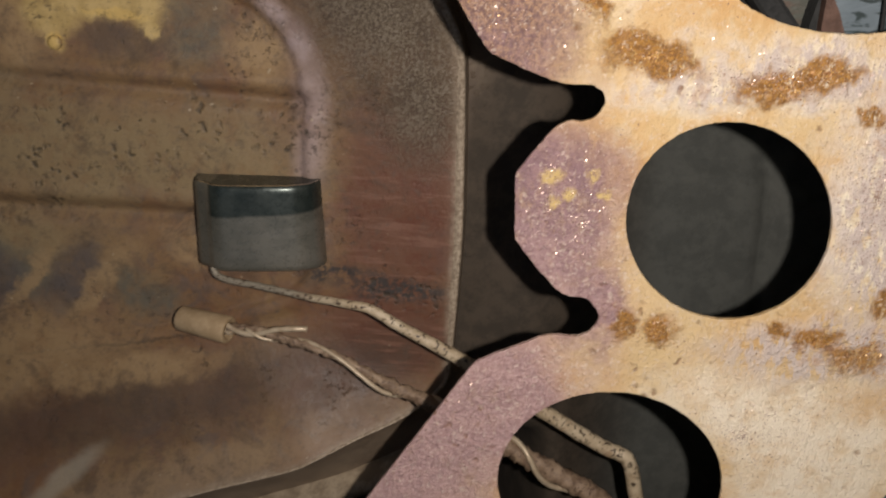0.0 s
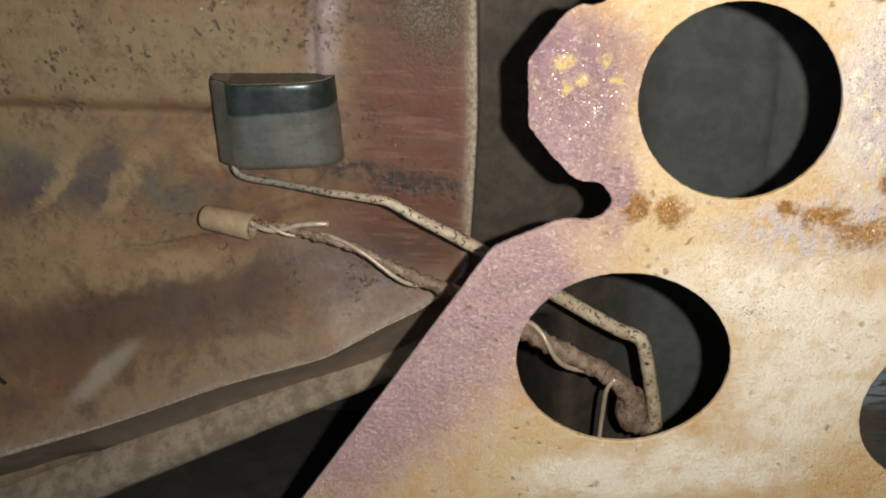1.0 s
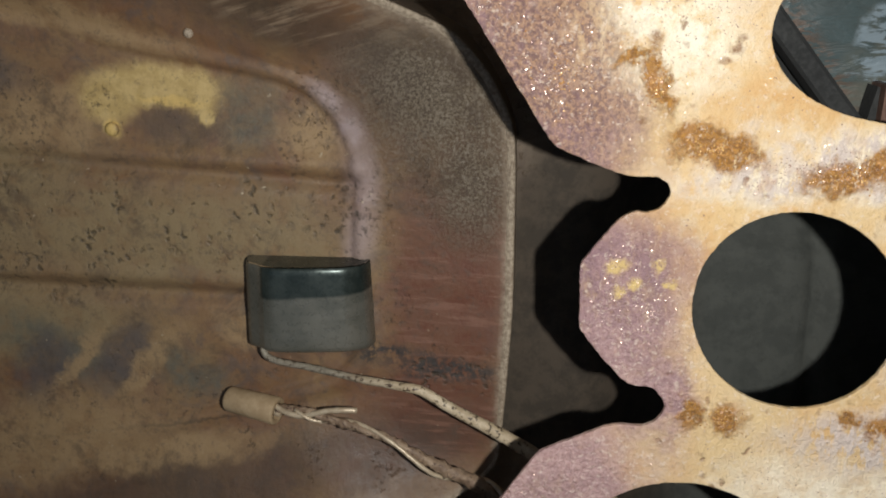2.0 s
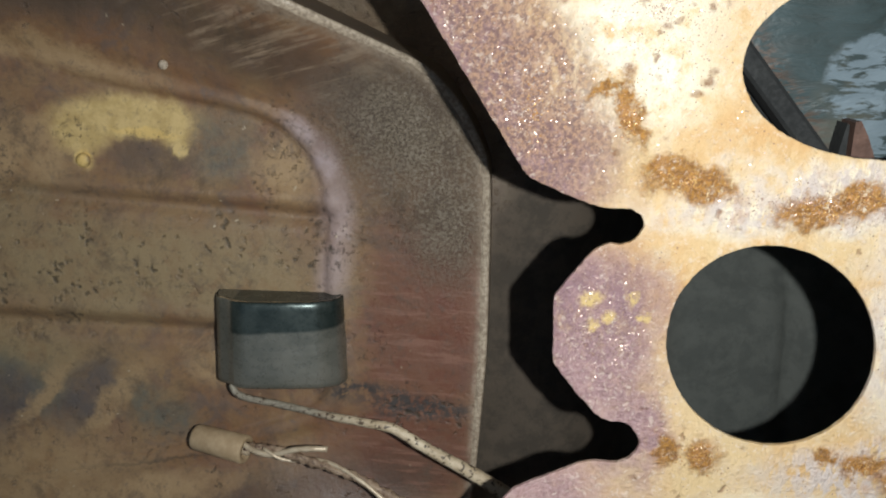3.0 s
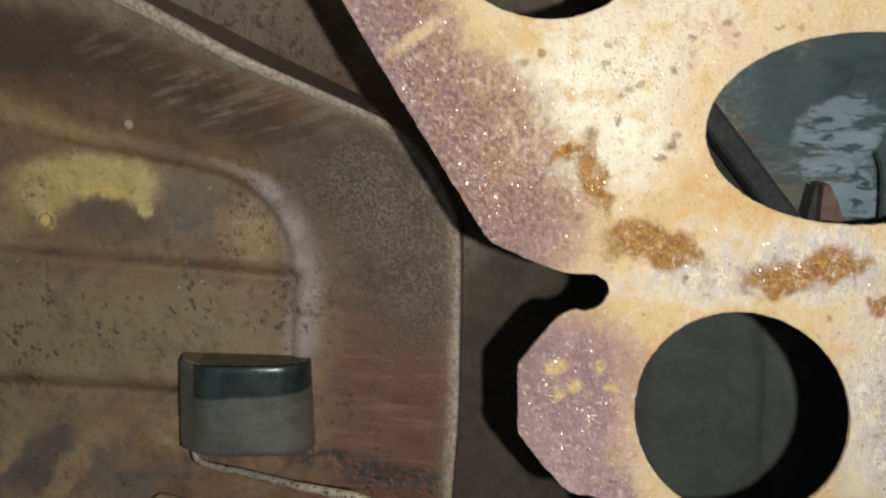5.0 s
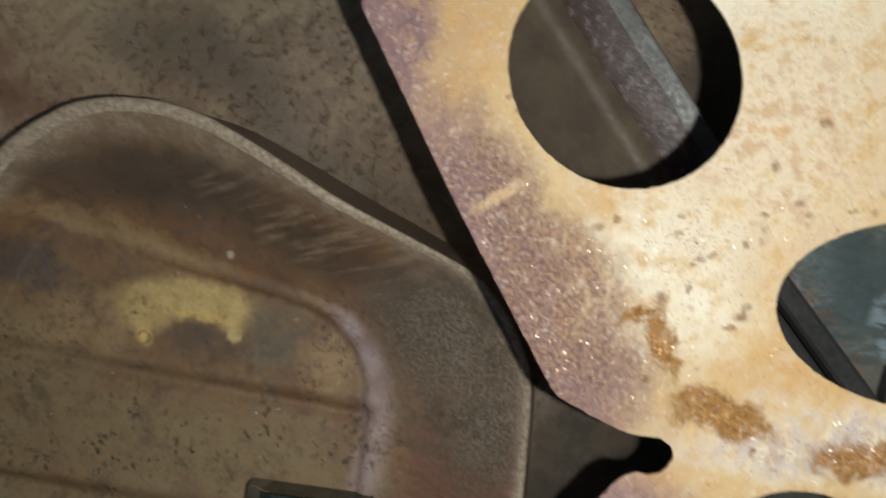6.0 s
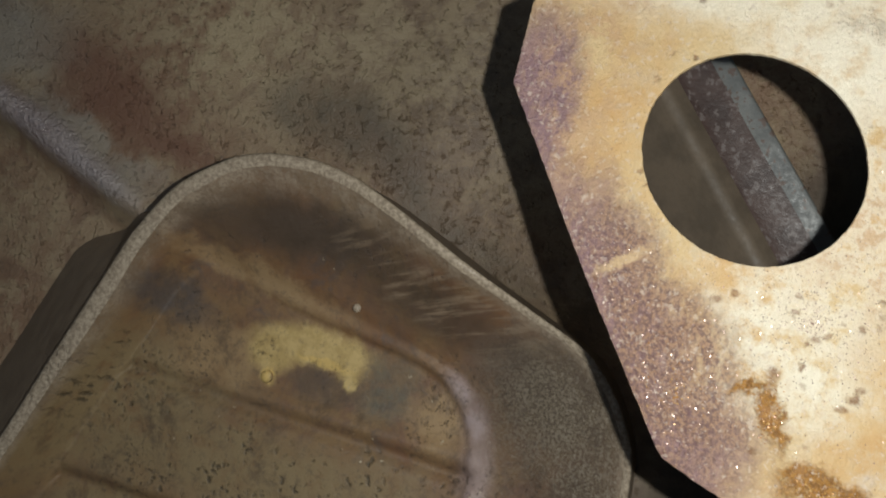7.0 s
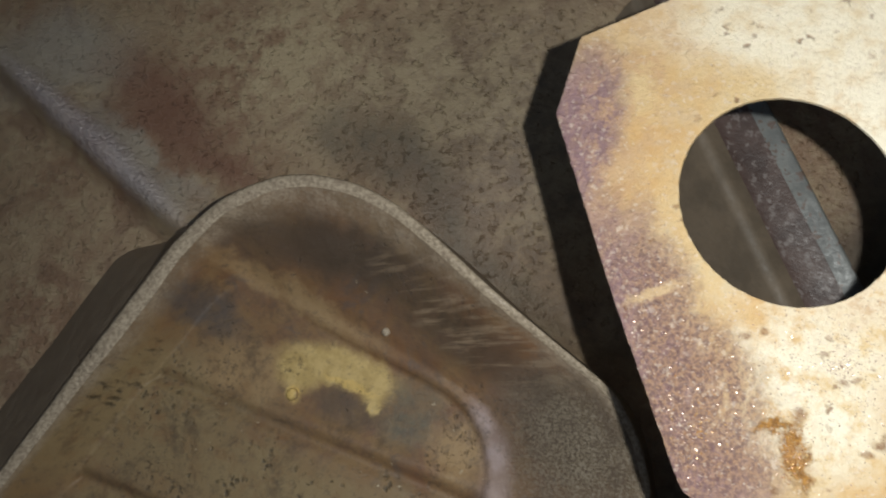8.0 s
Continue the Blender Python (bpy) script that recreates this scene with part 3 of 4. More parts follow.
# flame-cut holes, none quite round: centre, half length and half width (millimetres), turn
HOLES = ((-0.2, 0.3, 26.5, 24.0, -53), (-24.8, -77.5, 31.2, 30.0, -17), (22.3, 66.9, 34.0, 20.9, -1), (-48.8, 118.1, 28.2, 25.2, -46), (76, -94, 30, 30, 0), (96, 30, 25, 25, 0), (40, 150, 27, 27, 0))


def oval(x, z, rx, rz, turn, n=150):
    c, s = math.cos(radians(turn)), math.sin(radians(turn))
    ring = [(rx * math.cos(2 * math.pi * k / n), rz * math.sin(2 * math.pi * k / n)) for k in range(n)]
    return [Vector((x + c * u - s * v, z + s * u + c * v)) for u, v in ring]


def in_hole(x, z, gap=0.0):
    for a, b, rx, rz, turn in HOLES:
        d = complex(x - a, z - b) * complex(math.cos(radians(turn)), -math.sin(radians(turn)))
        if (d.real / (rx + gap)) ** 2 + (d.imag / (rz + gap)) ** 2 < 1:
            return True
    return False


def perforated_plate():
    root = thing("perforated_plate", 40, 0, -260, "thick rusty perforated steel plate, mauve at its edges and tan inside", "plate")
    outline = [
        (200, -260), (-214, -260, 2), (-127.5, -133.5, 1), (-62.3, -38.8, 3), (-53.5, -35, 3), (-43.9, -30.6, 3), (-33.5, -31, 4.5),
        (-29.6, -25.4, 4.5), (-33.4, -19.6, 4.5), (-39.8, -19.6, 3), (-46.4, -12.2, 1), (-52.5, -4.2, 1.5), (-52.7, 13.2, 1.5),
        (-44.0, 24.2, 2), (-40.5, 26.3, 3), (-34.5, 26.1, 4.5), (-31.2, 31.0, 4.5), (-34.0, 34.6, 4.5), (-42, 34.8, 3), (-51, 38.3, 2),
        (-59.6, 42.4, 2), (-85.9, 85.6, 8), (-111.8, 131.8, 1), (-110.2, 155.5, 1), (-88.4, 169.2, 2), (-40, 196, 2), (200, 220),
    ]
    loops = [ragged(resample(rounded(outline, 2), 1.1), 0.22)]
    for hole in HOLES:
        loops.append(ragged(oval(*hole), 0.16))
    sheet("plate_body", loops, 0, 1.6, 0.25, PLATE, root)


perforated_plate()


# ---- the stamped tray ----
RIM_LINE = [(-75.5, -96), (-73.2, -80), (-71, -56), (-69.2, -31), (-68.4, 7), (-68.2, 22), (-69.2, 35), (-75.6, 49.5), (-83, 59.5), (-91, 66.8), (-112.5, 77.6),
            (-136, 89.5), (-160, 103), (-180, 112.8), (-197, 117.6), (-216, 118.4), (-233, 114.8), (-254, 101.8), (-269, 81.3), (-280, 57),
            (-294, 25.4), (-303, 3.8), (-345, -95), (-368, -160), (-372, -192), (-350, -200), (-286, -178), (-232, -159), (-176, -137), (-138, -125), (-123, -119), (-109, -114.5), (-96, -111), (-84, -105)]
FLOOR_LINE = [(-127, -48), (-127, -10), (-125.5, 12), (-127, 24), (-131.5, 35), (-139, 44), (-152, 50.5), (-177, 56), (-206, 62), (-226, 68), (-246, 74),
              (-262, 60), (-276, 30), (-290, -2), (-325, -88), (-338, -120), (-325, -124), (-277, -98), (-224, -85), (-177, -73), (-140, -62)]
CENTRE = Vector((-205, -12))


def polar(line, n):
    """Distance of a star-shaped outline from the centre in n even directions."""
    pts = [Vector(p) - CENTRE for p in line]
    dense = []
    for i in range(len(pts)):
        a, b, c, d = (pts[(i + k) % len(pts)] for k in (-1, 0, 1, 2))
        for j in range(24):
            t = j / 24
            cr = 0.5 * (2 * b + (c - a) * t + (2 * a - 5 * b + 4 * c - d) * t * t + (3 * b - a - 3 * c + d) * t ** 3)
            dense.append(b.lerp(c, t).lerp(cr, 0.7))
    ang = np.array([math.atan2(p.y, p.x) for p in dense])
    rad = np.array([p.length for p in dense])
    order = np.argsort(ang)
    ang, rad = ang[order], rad[order]
    want = np.linspace(-math.pi, math.pi, n, endpoint=False)
    return want, np.interp(want, ang, rad, period=2 * math.pi)


def floor_y(x, z, bead=1.0):
    """Depth of the tray's floor with its two pressed beads (millimetres)."""
    y = 92.0
    for x0, z0, slope, wide, deep in ((-181, 17.4, -0.085, 3.2, 2.7), (-181, -29.5, -0.05, 3.6, 2.8)):
        d = z - (z0 + slope * (x - x0))
        y += bead * (deep * math.exp(-(d / wide) ** 2) - 0.9 * math.exp(-((d - 6) / 4) ** 2))
    y += 2.0 * smooth01((z - 20) / 10)
    y += 0.8 * noise.noise(Vector((x * 0.02, 1, z * 0.02)))
    return y


def lip_scale(way):
    """The lip is broad along its upper and outer sides and thin below."""
    return 1.0 + 1.3 * smooth01(-way.x * 1.4) + 0.65 * smooth01(way.y * 1.6 - 0.25) * smooth01(0.9 - way.x) - 0.75 * smooth01(-way.y * 1.6 - 0.4)


def stamped_tray():
    root = thing("stamped_tray", -205, 104, -12, "rusty brown stamped steel tray with a grey lip and yellow stain", "tray")
    n = 480
    ang, rim = polar(RIM_LINE, n)
    _, flo = polar(FLOOR_LINE, n)
    ways = [Vector((math.cos(a), math.sin(a))) for a in ang]
    lip = 3.0
    # the lip lies deeper along its right side
    rim_depth = [66 + 22 * smooth01((ways[k].x - 0.55) / 0.3) for k in range(n)]

    def band(rows):
        bm = bmesh.new()
        bm.verts.layers.float.new("wear")
        grid = [[bm.verts.new(mm(p)) for p in row] for row in rows]
        for a, b in zip(grid, grid[1:]):
            for k in range(n):
                bm.faces.new((a[k], a[(k + 1) % n], b[(k + 1) % n], b[k]))
        return bm, grid

    # inner wall and floor
    rows = []
    for i in range(27):
        s = i / 26
        row = []
        for k in range(n):
            r = (rim[k] - lip * lip_scale(ways[k])) * (1 - s) + flo[k] * s
            p = CENTRE + ways[k] * r
            e = s + 0.10 * math.sin(math.pi * s)
            e = e if s < 0.8 else e + (1 - e) * smooth01((s - 0.8) / 0.2)
            e += (math.sin(s * math.pi / 2) - e) * smooth01(-ways[k].x * 2)
            y = rim_depth[k] * (1 - e) + floor_y(p.x, p.y, smooth01((s - 0.85) / 0.15)) * e
            y += 0.5 * noise.noise(Vector((p.x * 0.06, 4, p.y * 0.06))) * math.sin(math.pi * min(s, 1))
            y -= 2.6 * math.exp(-((s - 0.95) / 0.06) ** 2) * smooth01(ways[k].x * 1.5 + 0.7)
            row.append((p.x, y, p.y))
        rows.append(row)
    for i in range(1, 70):
        s = 1 - i / 70
        rows.append([((CENTRE + ways[k] * flo[k] * s).x, floor_y(*(CENTRE + ways[k] * flo[k] * s)), (CENTRE + ways[k] * flo[k] * s).y) for k in range(n)])
    bm, grid = band(rows)
    bm.faces.new(grid[-1])
    wear = bm.verts.layers.float["wear"]
    for i in range(12):
        for k in range(n):
            broad = 0.05 + 0.22 * smooth01(ways[k].y * 1.6) * smooth01(1.0 - ways[k].x) + 0.08 * smooth01(-ways[k].x)
            grid[i][k][wear] = smooth01(1 - (i / 26) / broad)
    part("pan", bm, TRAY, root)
    # lip: flat ground edge with small rounds
    prof = ((-lip, 0.0), (-lip * 0.8, -0.45), (-lip * 0.55, -0.75), (-lip * 0.3, -0.8), (-lip * 0.12, -0.5), (0.0, 0.3), (-0.3, 3.0))
    rows = []
    for off, dy in prof:
        row = []
        for k in range(n):
            p = CENTRE + ways[k] * (rim[k] + off * lip_scale(ways[k]))
            j = 0.25 * noise.noise(Vector((p.x * 0.4, 9, p.y * 0.4)))
            row.append((p.x, rim_depth[k] + dy + j, p.y))
        rows.append(row)
    bm, _ = band(rows)
    part("lip", bm, RIM, root, "pale grey sheared edge")
    # skirt: flared outer wall down to the back panel
    rows = []
    for t in (0.0, 0.12, 0.35, 0.6, 0.8, 0.92, 1.0, 1.06):
        row = []
        for k in range(n):
            a, b = CENTRE + ways[k - 2] * rim[k - 2], CENTRE + ways[(k + 2) % n] * rim[(k + 2) % n]
            way = (b - a).normalized()
            out = Vector((way.y, -way.x))
            flare = max(55 * smooth01((-out.x - 0.5) / 0.4) * smooth01((110 - CENTRE.y - ways[k].y * rim[k]) / 64), 38 * smooth01((-out.y - 0.2) / 0.5)) + 1
            low = smooth01((-out.y - 0.2) / 0.5)
            p = CENTRE + ways[k] * (rim[k] - 0.3)
            p = p + out * flare * t
            base = back_y(p.x, p.y) + 2
            e = t ** (1.0 - 0.35 * low)
            row.append((p.x, (rim_depth[k] + 3) * (1 - e) + base * e, p.y))
        rows.append(row)
    bm, _ = band(rows)
    part("skirt", bm, SKIRT, root, "dark flared outer wall")
    # flange along the lower side, turned outwards
    bm = bmesh.new()
    rows = []
    for i in range(90):
        x = -84 - 3.2 * i
        za = -151 + (x + 122) * 0.43
        zb = min(-163 + (x + 130) * 0.49, za - 4)
        y0 = 92 + 0.5 * noise.noise(Vector((x * 0.05, 1, 2)))
        jag = 0.5 * noise.noise(Vector((x * 0.3, 6, 2)))
        prof = ((10, za + 6), (5, za + 3), (1.5, za), (-0.5, za * 0.75 + zb * 0.25), (-1.2, (za + zb) / 2), (-0.6, za * 0.2 + zb * 0.8), (0.8, zb + jag), (14, zb + 0.5))
        rows.append([bm.verts.new(mm((x, y0 + dy, z))) for dy, z in prof])
    for a, b in zip(rows, rows[1:]):
        for k in range(7):
            bm.faces.new((a[k], a[k + 1], b[k + 1], b[k]))
    part("flange", bm, FLANGE, root, "pale outer flange")


stamped_tray()


def blister(x, y, z, r, material):
    bm = bmesh.new()
    bmesh.ops.create_icosphere(bm, subdivisions=3, radius=1)
    for v in bm.verts:
        w = v.co.copy()
        v.co = mm((x + r * w.x, y + 0.6 * r * w.y, z + r * w.z))
    part("blister", bm, material, bpy.data.objects["stamped_tray"], "small raised blister")


blister(-212.8, 92.5, 33.8, 2.6, TRAY)
blister(-179, 88, 66.8, 1.7, RIM)


# ---- clip on the tray ----
def spring_clip():
    root = thing("spring_clip", -140, 90, -47, "bent shiny grey steel clip, dark reflection coloured along its top", "clip")

    ring = [(-167, 95), (-166, 86), (-164.8, 82.5), (-163, 81), (-160.8, 80), (-159.2, 78.8), (-157.6, 77.5), (-155.4, 76.5), (-152.6, 76.1), (-149.5, 76.3), (-140, 77.2), (-130, 78.8), (-123.5, 82), (-121.5, 86), (-121, 97)]

    zs = (-46.5, -46.2, -45.4, -44, -40, -34, -28, -24.0, -20, -17, -15.4, -14.4, -14.0)

    def block(cut, name, label):
        bm = bmesh.new()
        rows = []
        for z in zs:
            d = min(abs(z + 46.5), abs(z + 14.0))
            inset = (0.7 if z > -30 else 1.6) * (1 - min(d / 1.6, 1)) ** 2
            rows.append([bm.verts.new(mm((x + 0.05 * (z + 10) * (1 if x < -150 else -0.3), y + inset, z - 0.03 * (x + 140)))) for x, y in ring[cut]])
        for a, b in zip(rows, rows[1:]):
            for k in range(len(rows[0]) - 1):
                bm.faces.new((a[k], a[k + 1], b[k + 1], b[k]))
        part(name, bm, CLIP, root, label)

    block(slice(0, 7), "side_face", "grey steel side")
    block(slice(6, None), "front_face", "steel face, dark reflection coloured along its top")
    bm = bmesh.new()
    lid = [bm.verts.new(mm((x - 0.2, y + 2, -14.0 - 0.03 * (x + 140)))) for x, y in ring]
    bm.faces.new(lid)
    part("top_face", bm, CLIP, root, smooth=False)


spring_clip()


# ---- pipe and probe ----
def thin_pipe():
    root = thing("thin_pipe", -1, 68, -160, "thin bent tan steel pipe with dark rust specks", "pipe")
    line = spline([(-161, 82, -41), (-160.5, 80, -47), (-156, 78, -49.4), (-140, 73, -50.2), (-121, 66, -51), (-106, 62, -51.6), (-100, 61.5, -53), (-89, 61.6, -60),
                   (-69, 62, -72), (-40, 64, -93), (-18, 66, -108.5), (-10.5, 66, -112), (-7, 66, -116), (-3.4, 66, -132), (0.2, 67, -152), (1, 68, -161)], 1.2)
    part("pipe_run", tube(line, lambda t: 1.25 + 1.5 * smooth01((t - 0.12) / 0.5), 14, 0.25), PIPE, root)
    line = spline([(-3, 70, -156), (0, 70, -163), (2, 72, -180), (3, 74, -215), (3, 75, -262)], 3)
    part("stub", tube(line, lambda t: 4.5, 12, 0.5), ROD, root, "rusty stub tube")


def probe():
    root = thing("ignition_probe", -8, 70, -158, "rusty rod probe wound with wire, with tan ceramic sleeve", "probe")
    rodline = [(-157, 79, -69.3), (-145, 76, -69.0), (-133, 73, -71.5), (-116, 69, -75), (-99, 67, -83.5), (-80, 66, -93), (-53, 67, -110.5), (-36, 68, -121.5), (-18, 68, -133), (-9, 69, -146), (-6, 70, -160)]
    line = spline(rodline, 1.2)
    part("rod", tube(line, lambda t: 1.5 + 2.5 * smooth01((t - 0.1) / 0.75), 14, 1.6), ROD, root)
    # loose wire wound round the rod
    wound = []
    for i, p in enumerate(line[6:]):
        s = i * 1.2
        a = s * 0.16 + 0.9 * math.sin(s * 0.07) + 1.0
        r = 1.7 + 2.9 * smooth01(s / 130) + 0.6 * math.sin(s * 0.13)
        wound.append(p + Vector((0.35 * math.cos(a), -math.sin(a) - 0.25, 0.9 * math.cos(a))) * r)
    wound = wound[: int(len(wound) * 0.83)]
    part("wire", tube(wound, lambda t: 0.7 + 0.45 * t, 8, 0.15), WIRE, root, "pale bare wire")
    lead = spline([(-158, 78.5, -68), (-152, 75.5, -69.6), (-146, 74.5, -70), (-138, 73.5, -67.5), (-131, 73, -66.6), (-126, 74, -67.2)], 1)
    part("lead", tube(lead, 1.1, 8, 0.15), WIRE, root, "pale bent lead")
    tail = spline([(-17, 64, -131), (-20, 64, -136), (-21, 65, -146), (-22, 66, -168)], 1.2)
    part("tail", tube(tail, 0.9, 8, 0.1), WIRE, root, "pale hanging wire end")
    # elbow where rod and pipe meet the stub
    bm = bmesh.new()
    bmesh.ops.create_icosphere(bm, subdivisions=4, radius=1)
    for v in bm.verts:
        w = v.co.copy()
        v.co = mm(Vector((-8.5 + 6.5 * w.x, 72 + 6 * w.y, -152 + 11 * w.z)) + w * (0.7 * noise.noise(w * 2.2) + 0.3 * noise.noise(w * 6)))
    part("elbow", bm, ROD, root, "lumpy rusted elbow")
    # ceramic sleeve: open tube with a rounded far end
    a, b = Vector((-178.0, 84.5, -68.4)), Vector((-157.0, 78.8, -70.6))
    way = (b - a).normalized()
    side = way.orthogonal().normalized()
    up = way.cross(side)
    length = (b - a).length
    prof = [(0, 0.0), (0.1, 3.6), (0.6, 4.5), (1.5, 4.9), (length * 0.5, 5.1), (length - 0.4, 5.3), (length, 4.9), (length, 3.2), (length - 5, 2.8), (length - 5.2, 0.0)]
    bm = bmesh.new()
    rings = []
    for s, r in prof:
        rings.append([bm.verts.new(mm(a + way * s + (side * math.cos(2 * math.pi * k / 28) + up * math.sin(2 * math.pi * k / 28)) * max(r, 0.05))) for k in range(28)])
    for p, q in zip(rings, rings[1:]):
        for k in range(28):
            bm.faces.new((p[k], p[(k + 1) % 28], q[(k + 1) % 28], q[k]))
    bm.faces.new(rings[0])
    bm.faces.new(rings[-1])
    sleeve = part("sleeve", bm, SLEEVE, root, "tan ceramic sleeve")
    part("plug", tube([b - way * 5, b + way * 0.6, b + way * 1.6], lambda t: 2.2 - 0.8 * t, 12, 0.3), WIRE, sleeve, "pale wire plug")


thin_pipe()
probe()
pin = thing("bent_pin", -300, 80, -118, "thin black steel pin lying on the tray", "pin")
part("shank", tube(spline([(-318, 82, -104), (-300, 78, -119), (-286, 76, -134), (-279, 77, -145)], 1.5), 0.8, 8), DUSK, pin)


# ---- behind the holes ----
def seam_strip():
    """Folded joint of two sheets running down to the right behind the plate."""
    root = thing("seam_strip", 20, 150, 60, "folded steel seam, dark rust beside a bare grey edge", "seam")
    way = Vector((0.575, -0.818))
    out = Vector((0.818, 0.575))
    start = Vector((-95, 243))

    def strip(offs, material, name, label, y_of):
        bm = bmesh.new()
        rows = []
        for i in range(64):
            s = i * 3.2
            row = []
            for o in offs:
                p = start + way * s + out * o[0]
                y = y_of(s) + o[1] + 0.4 * noise.noise(Vector((p.x * 0.1, 2, p.y * 0.1)))
                row.append(bm.verts.new(mm((p.x, y, p.y))))
            rows.append(row)
        for a, b in zip(rows, rows[1:]):
            for k in range(len(offs) - 1):
                bm.faces.new((a[k], a[k + 1], b[k + 1], b[k]))
        part(name, bm, material, root, label)

    deep = lambda s: 104 + 0.06 * s
    strip([(-84, 48), (-66, 34), (-52, 22), (-36, 8), (-31, 3), (-28, 1), (-25, 3), (-21, 6)], FOLD, "fold", "brown rounded fold", deep)
    strip([(-21, 6), (-18, 6.5), (-10, 5.5), (-7, 5.2)], BAND, "rust_band", "dark flaking rust band", deep)
    strip([(-7, 5.2), (-2, 4.6), (-0.6, 4.2), (0, 4.4), (0.3, 6), (0.3, 30)], SEAM, "bare_edge", "bare grey folded edge", deep)


def bent_sheet(x0, x1, z0, z1, depth, keep):
    """A gently buckled sheet over a rectangle, kept where keep(x, z) holds (millimetres)."""
    bm = bmesh.new()
    nx, nz = int((x1 - x0) / 3), int((z1 - z0) / 3)
    verts = {}
    for i in range(nx):
        for k in range(nz):
            quad = [(x0 + 3 * a, z0 + 3 * b) for a, b in ((i, k), (i + 1, k), (i + 1, k + 1), (i, k + 1))]
            if all(keep(*q) for q in quad):
                for q in quad:
                    if q not in verts:
                        verts[q] = bm.verts.new(mm((q[0], depth(*q), q[1])))
                bm.faces.new([verts[q] for q in quad])
    return bm


def blue_panel():
    wavy = lambda x, z: 2.0 * noise.noise(Vector((x * 0.02, 5, z * 0.02))) + 0.6 * noise.noise(Vector((x * 0.08, 2, z * 0.08)))
    root = thing("coated_panel", 200, 60, 40, "blue-grey coated steel panel with pale glare smeared into its colour", "panel")
    part("sheet", bent_sheet(-9, 201, 16, 97, lambda x, z: 34 + 0.05 * (60 - z) + wavy(x, z), lambda x, z: (x + 0) * 0.78 + (z - 68) * 0.62 > -3.3), BLUE, root)
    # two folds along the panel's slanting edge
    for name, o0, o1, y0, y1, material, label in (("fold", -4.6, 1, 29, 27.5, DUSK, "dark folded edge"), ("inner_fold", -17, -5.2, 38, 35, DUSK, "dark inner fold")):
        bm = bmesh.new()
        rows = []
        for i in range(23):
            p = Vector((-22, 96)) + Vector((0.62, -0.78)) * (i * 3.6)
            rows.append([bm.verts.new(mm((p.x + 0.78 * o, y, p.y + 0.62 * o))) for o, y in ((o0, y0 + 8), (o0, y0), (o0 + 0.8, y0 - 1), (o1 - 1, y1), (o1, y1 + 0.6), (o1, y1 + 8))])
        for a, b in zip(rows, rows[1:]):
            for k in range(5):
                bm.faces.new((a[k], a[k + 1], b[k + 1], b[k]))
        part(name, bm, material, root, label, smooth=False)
    lower = thing("lower_panel", 200, 62, -130, "blue-grey coated steel sheet behind the lower hole", "panel")
    part("sheet", bent_sheet(50, 200, -210, -60, lambda x, z: 46 + wavy(x, z), lambda x, z: True), BLUE, lower)


def rust_bracket():
    root = thing("rust_tab", 28, 34, 34, "small pointed rusty tab with a dark slot", "bracket")
    # the near-black leaf is added to stand in for the slot's shade
    for name, tri, y0, material, label in (("tab", [(24.2, 34), (32, 34), (31.2, 41), (28, 48.5), (25.6, 52.7), (24.2, 52.5)], 24, BRACKET, ""),
                                           ("lip", [(21.4, 34), (23.8, 34), (23.7, 51.5), (23.1, 52), (22.0, 46), (21.4, 41)], 26, DUSK, "near-black leaf standing in for the slot's shade")):
        bm = bmesh.new()
        front = [bm.verts.new(mm((x, y0 + 0.1 * (52 - z), z))) for x, z in tri]
        back = [bm.verts.new(mm((x + 0.6, 37, z))) for x, z in tri]
        bm.faces.new(front)
        bm.faces.new(back)
        for k in range(len(tri)):
            bm.faces.new((front[k], front[(k + 1) % len(tri)], back[(k + 1) % len(tri)], back[k]))
        part(name, bm, material, root, label, smooth=False)
    rod = thing("thin_rod", 40, 32, 30, "thin dark bent steel rod on the coated panel", "rod")
    part("bar", tube(spline([(39.2, 31, 60), (40.3, 29, 54.5), (40.8, 29, 41.5), (40, 30, 29)], 1), 0.45, 8), DUSK, rod)


seam_strip()
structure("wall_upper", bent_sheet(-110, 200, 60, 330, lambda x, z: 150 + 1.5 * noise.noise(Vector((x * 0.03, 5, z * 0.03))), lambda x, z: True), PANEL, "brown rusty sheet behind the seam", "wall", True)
blue_panel()
rust_bracket()


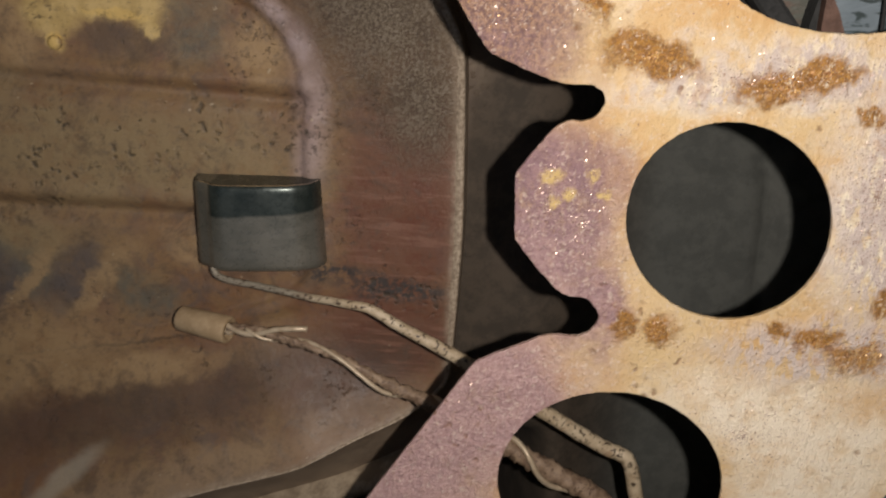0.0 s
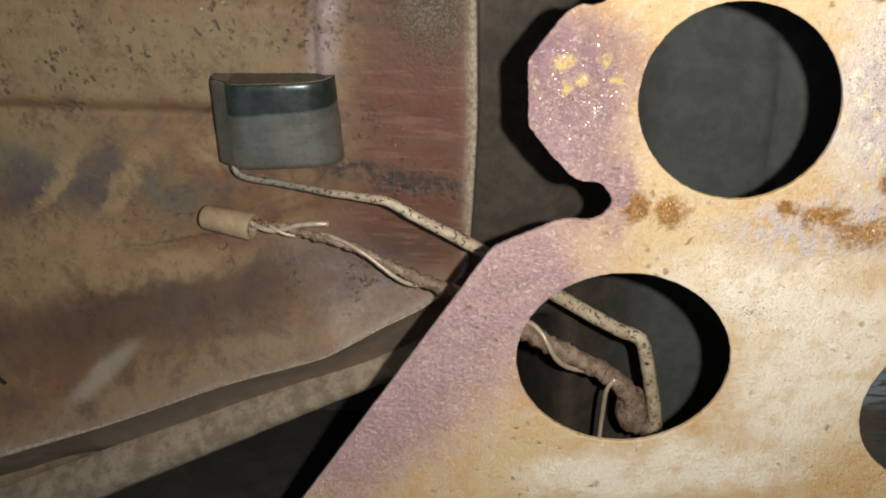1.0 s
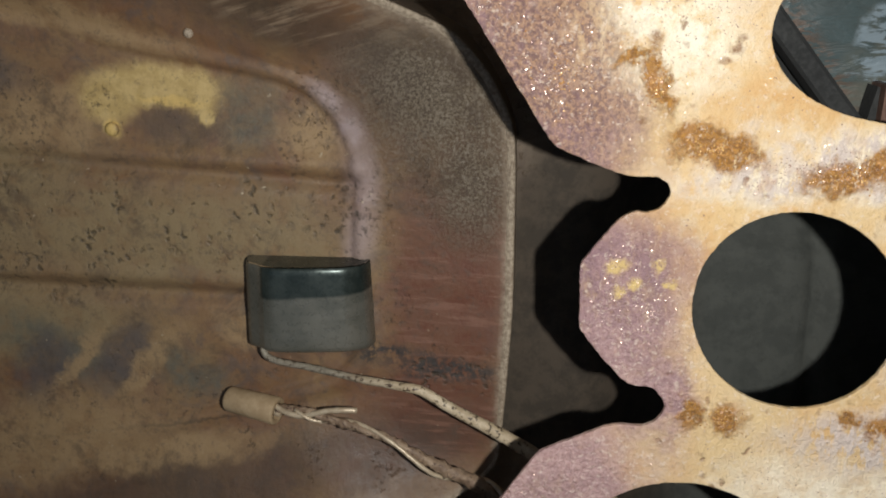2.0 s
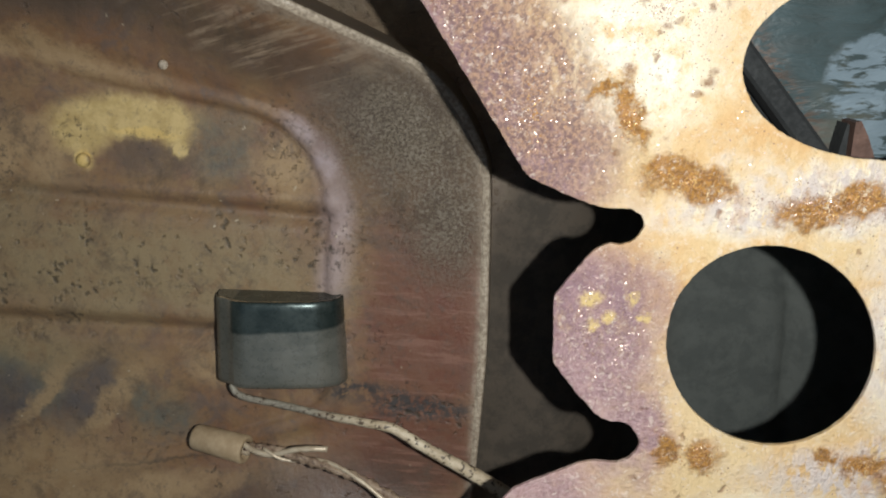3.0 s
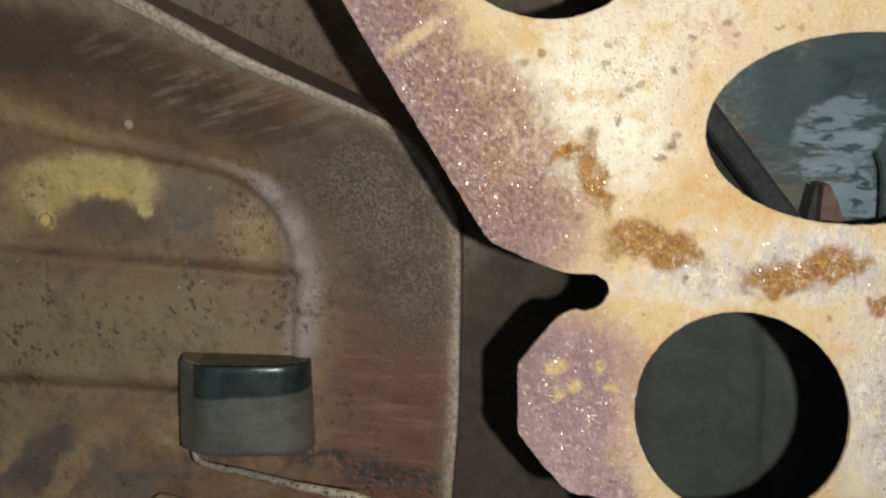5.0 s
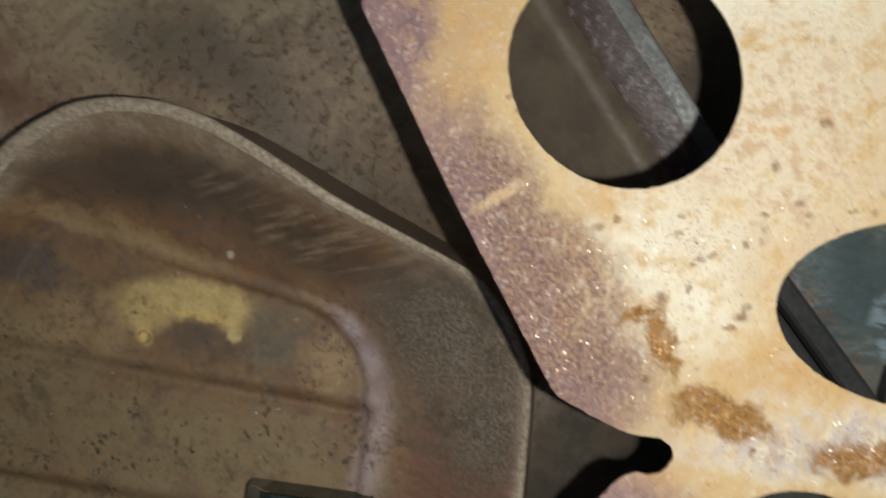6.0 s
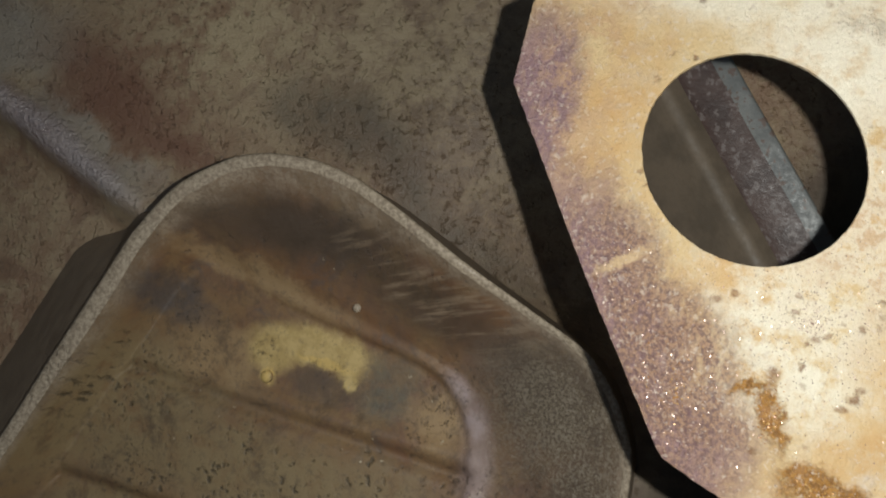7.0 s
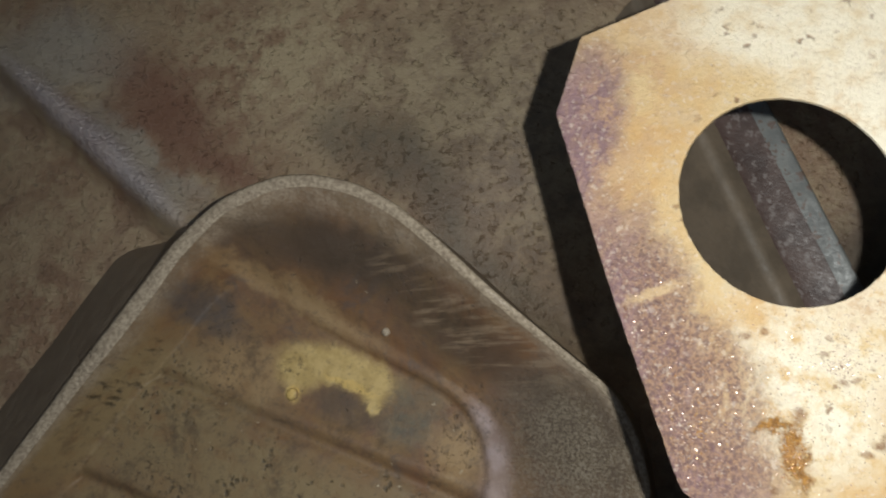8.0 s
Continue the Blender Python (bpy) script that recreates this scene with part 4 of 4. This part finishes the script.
# ---- loose scale on the plate and crust on the tray ----
def flakes(name, spots, count, size, surface, label, material, parent, seed):
    """Small tilted chips of scale lying on a surface, thickest round the given spots (millimetres)."""
    rnd = random.Random(seed)
    verts, faces = [], []
    weights = [s[2] * s[3] * s[4] for s in spots]
    made = 0
    while made < count:
        x0, z0, rx, rz, _ = rnd.choices(spots, weights)[0]
        r, a = abs(rnd.gauss(0, 0.55)), rnd.uniform(0, 2 * math.pi)
        x, z = x0 + rx * r * math.cos(a), z0 + rz * r * math.sin(a)
        hit = surface(x, z)
        if hit is None:
            continue
        y = hit
        w = size * rnd.uniform(0.4, 1.0) * (1.6 if rnd.random() < 0.02 else 1)
        tilt = Vector((rnd.gauss(0, 0.35), -1, rnd.gauss(0, 0.35))).normalized()
        u = tilt.orthogonal().normalized()
        v = tilt.cross(u)
        turn = rnd.uniform(0, 6.28)
        k = len(verts)
        corners = 5
        for j in range(corners):
            b = turn + 2 * math.pi * j / corners
            q = w * rnd.uniform(0.55, 1.0)
            p = Vector((x, y - 0.12 * w, z)) + (u * math.cos(b) + v * math.sin(b)) * q
            verts.append(mm(p))
            verts.append(mm(p + Vector((0, 0.5 * w, 0)) + (u * math.cos(b) + v * math.sin(b)) * 0.2 * w))
        faces.append([k + 2 * j for j in range(corners)])
        faces += [(k + 2 * j, k + 2 * ((j + 1) % corners), k + 2 * ((j + 1) % corners) + 1, k + 2 * j + 1) for j in range(corners)]
        made += 1
    me = bpy.data.meshes.new(name)
    me.from_pydata(verts, [], faces)
    me.materials.append(material)
    ob = new(name, me)
    ob.parent = parent
    ob.matrix_parent_inverse = stand(parent).inverted()
    return tagged(ob, label, kind="stuff")


def chips(name, colors, rough, metal):
    n = Nodes(name)
    pick = n.put("ShaderNodeNewGeometry", {}).outputs["Random Per Island"]
    c = n.mix(n.ramp(pick, 0.3, 0.4), colors[0], colors[1])
    c = n.mix(n.ramp(pick, 0.72, 0.8), c, colors[2])
    return n.done(c, rough, metal, n.noise(1500, 2), 0.2, 0.0003)


SCALE = chips("plate_scale", ((0.22, 0.135, 0.11), (0.38, 0.265, 0.20), (0.54, 0.44, 0.37)), 0.28, 0.25)
RUSTCHIP = chips("rust_chips", ((0.20, 0.085, 0.022), (0.38, 0.18, 0.045), (0.54, 0.33, 0.11)), 0.36, 0.15)


def on_plate(x, z):
    """Front of the plate, clear of its holes and edges."""
    if in_hole(x, z, 0.8) or x > 150:
        return None
    if z > 41:
        edge = max(-60 - (z - 42.4) * 0.6, -110.5)
        return 0.0 if x > edge + 2.2 and z < 150 else None
    if z < -38:
        return 0.0 if x > -62 + (z + 38.8) * 0.69 + 2.2 else None
    return 0.0 if -10 < z < 22 and x > -51 + abs(z - 4.5) * 0.35 or x > -28 else None


plate = bpy.data.objects["perforated_plate"]
flakes("loose_scale", [(-45, 5, 8, 16, 1.6), (-36, 0, 14, 30, 1.0), (34, 8, 14, 36, 1.2), (5, 36, 36, 6, 1.2), (-78, 78, 14, 40, 0.6), (-60, 58, 16, 22, 1.0), (-70, -50, 26, 30, 0.2), (-30, 80, 60, 50, 0.25), (10, -60, 60, 40, 0.25)], 7000, 0.27, on_plate, "pale loose flakes of scale", SCALE, plate, 3)
flakes("rust_scale", [(-22, 41, 11, 3.6, 3.0), (8, 34, 9, 3.2, 3.0), (18, 37, 8, 3.2, 3.0), (-36, 56, 3, 8, 2.0), (-16, -29, 6, 4.5, 2.5), (25, -31, 8, 4, 2.0), (38, -34, 8, 6, 2.0), (-58, 58, 8, 14, 0.5)], 1100, 0.34, on_plate, "glittering orange rust flakes", RUSTCHIP, plate, 4)
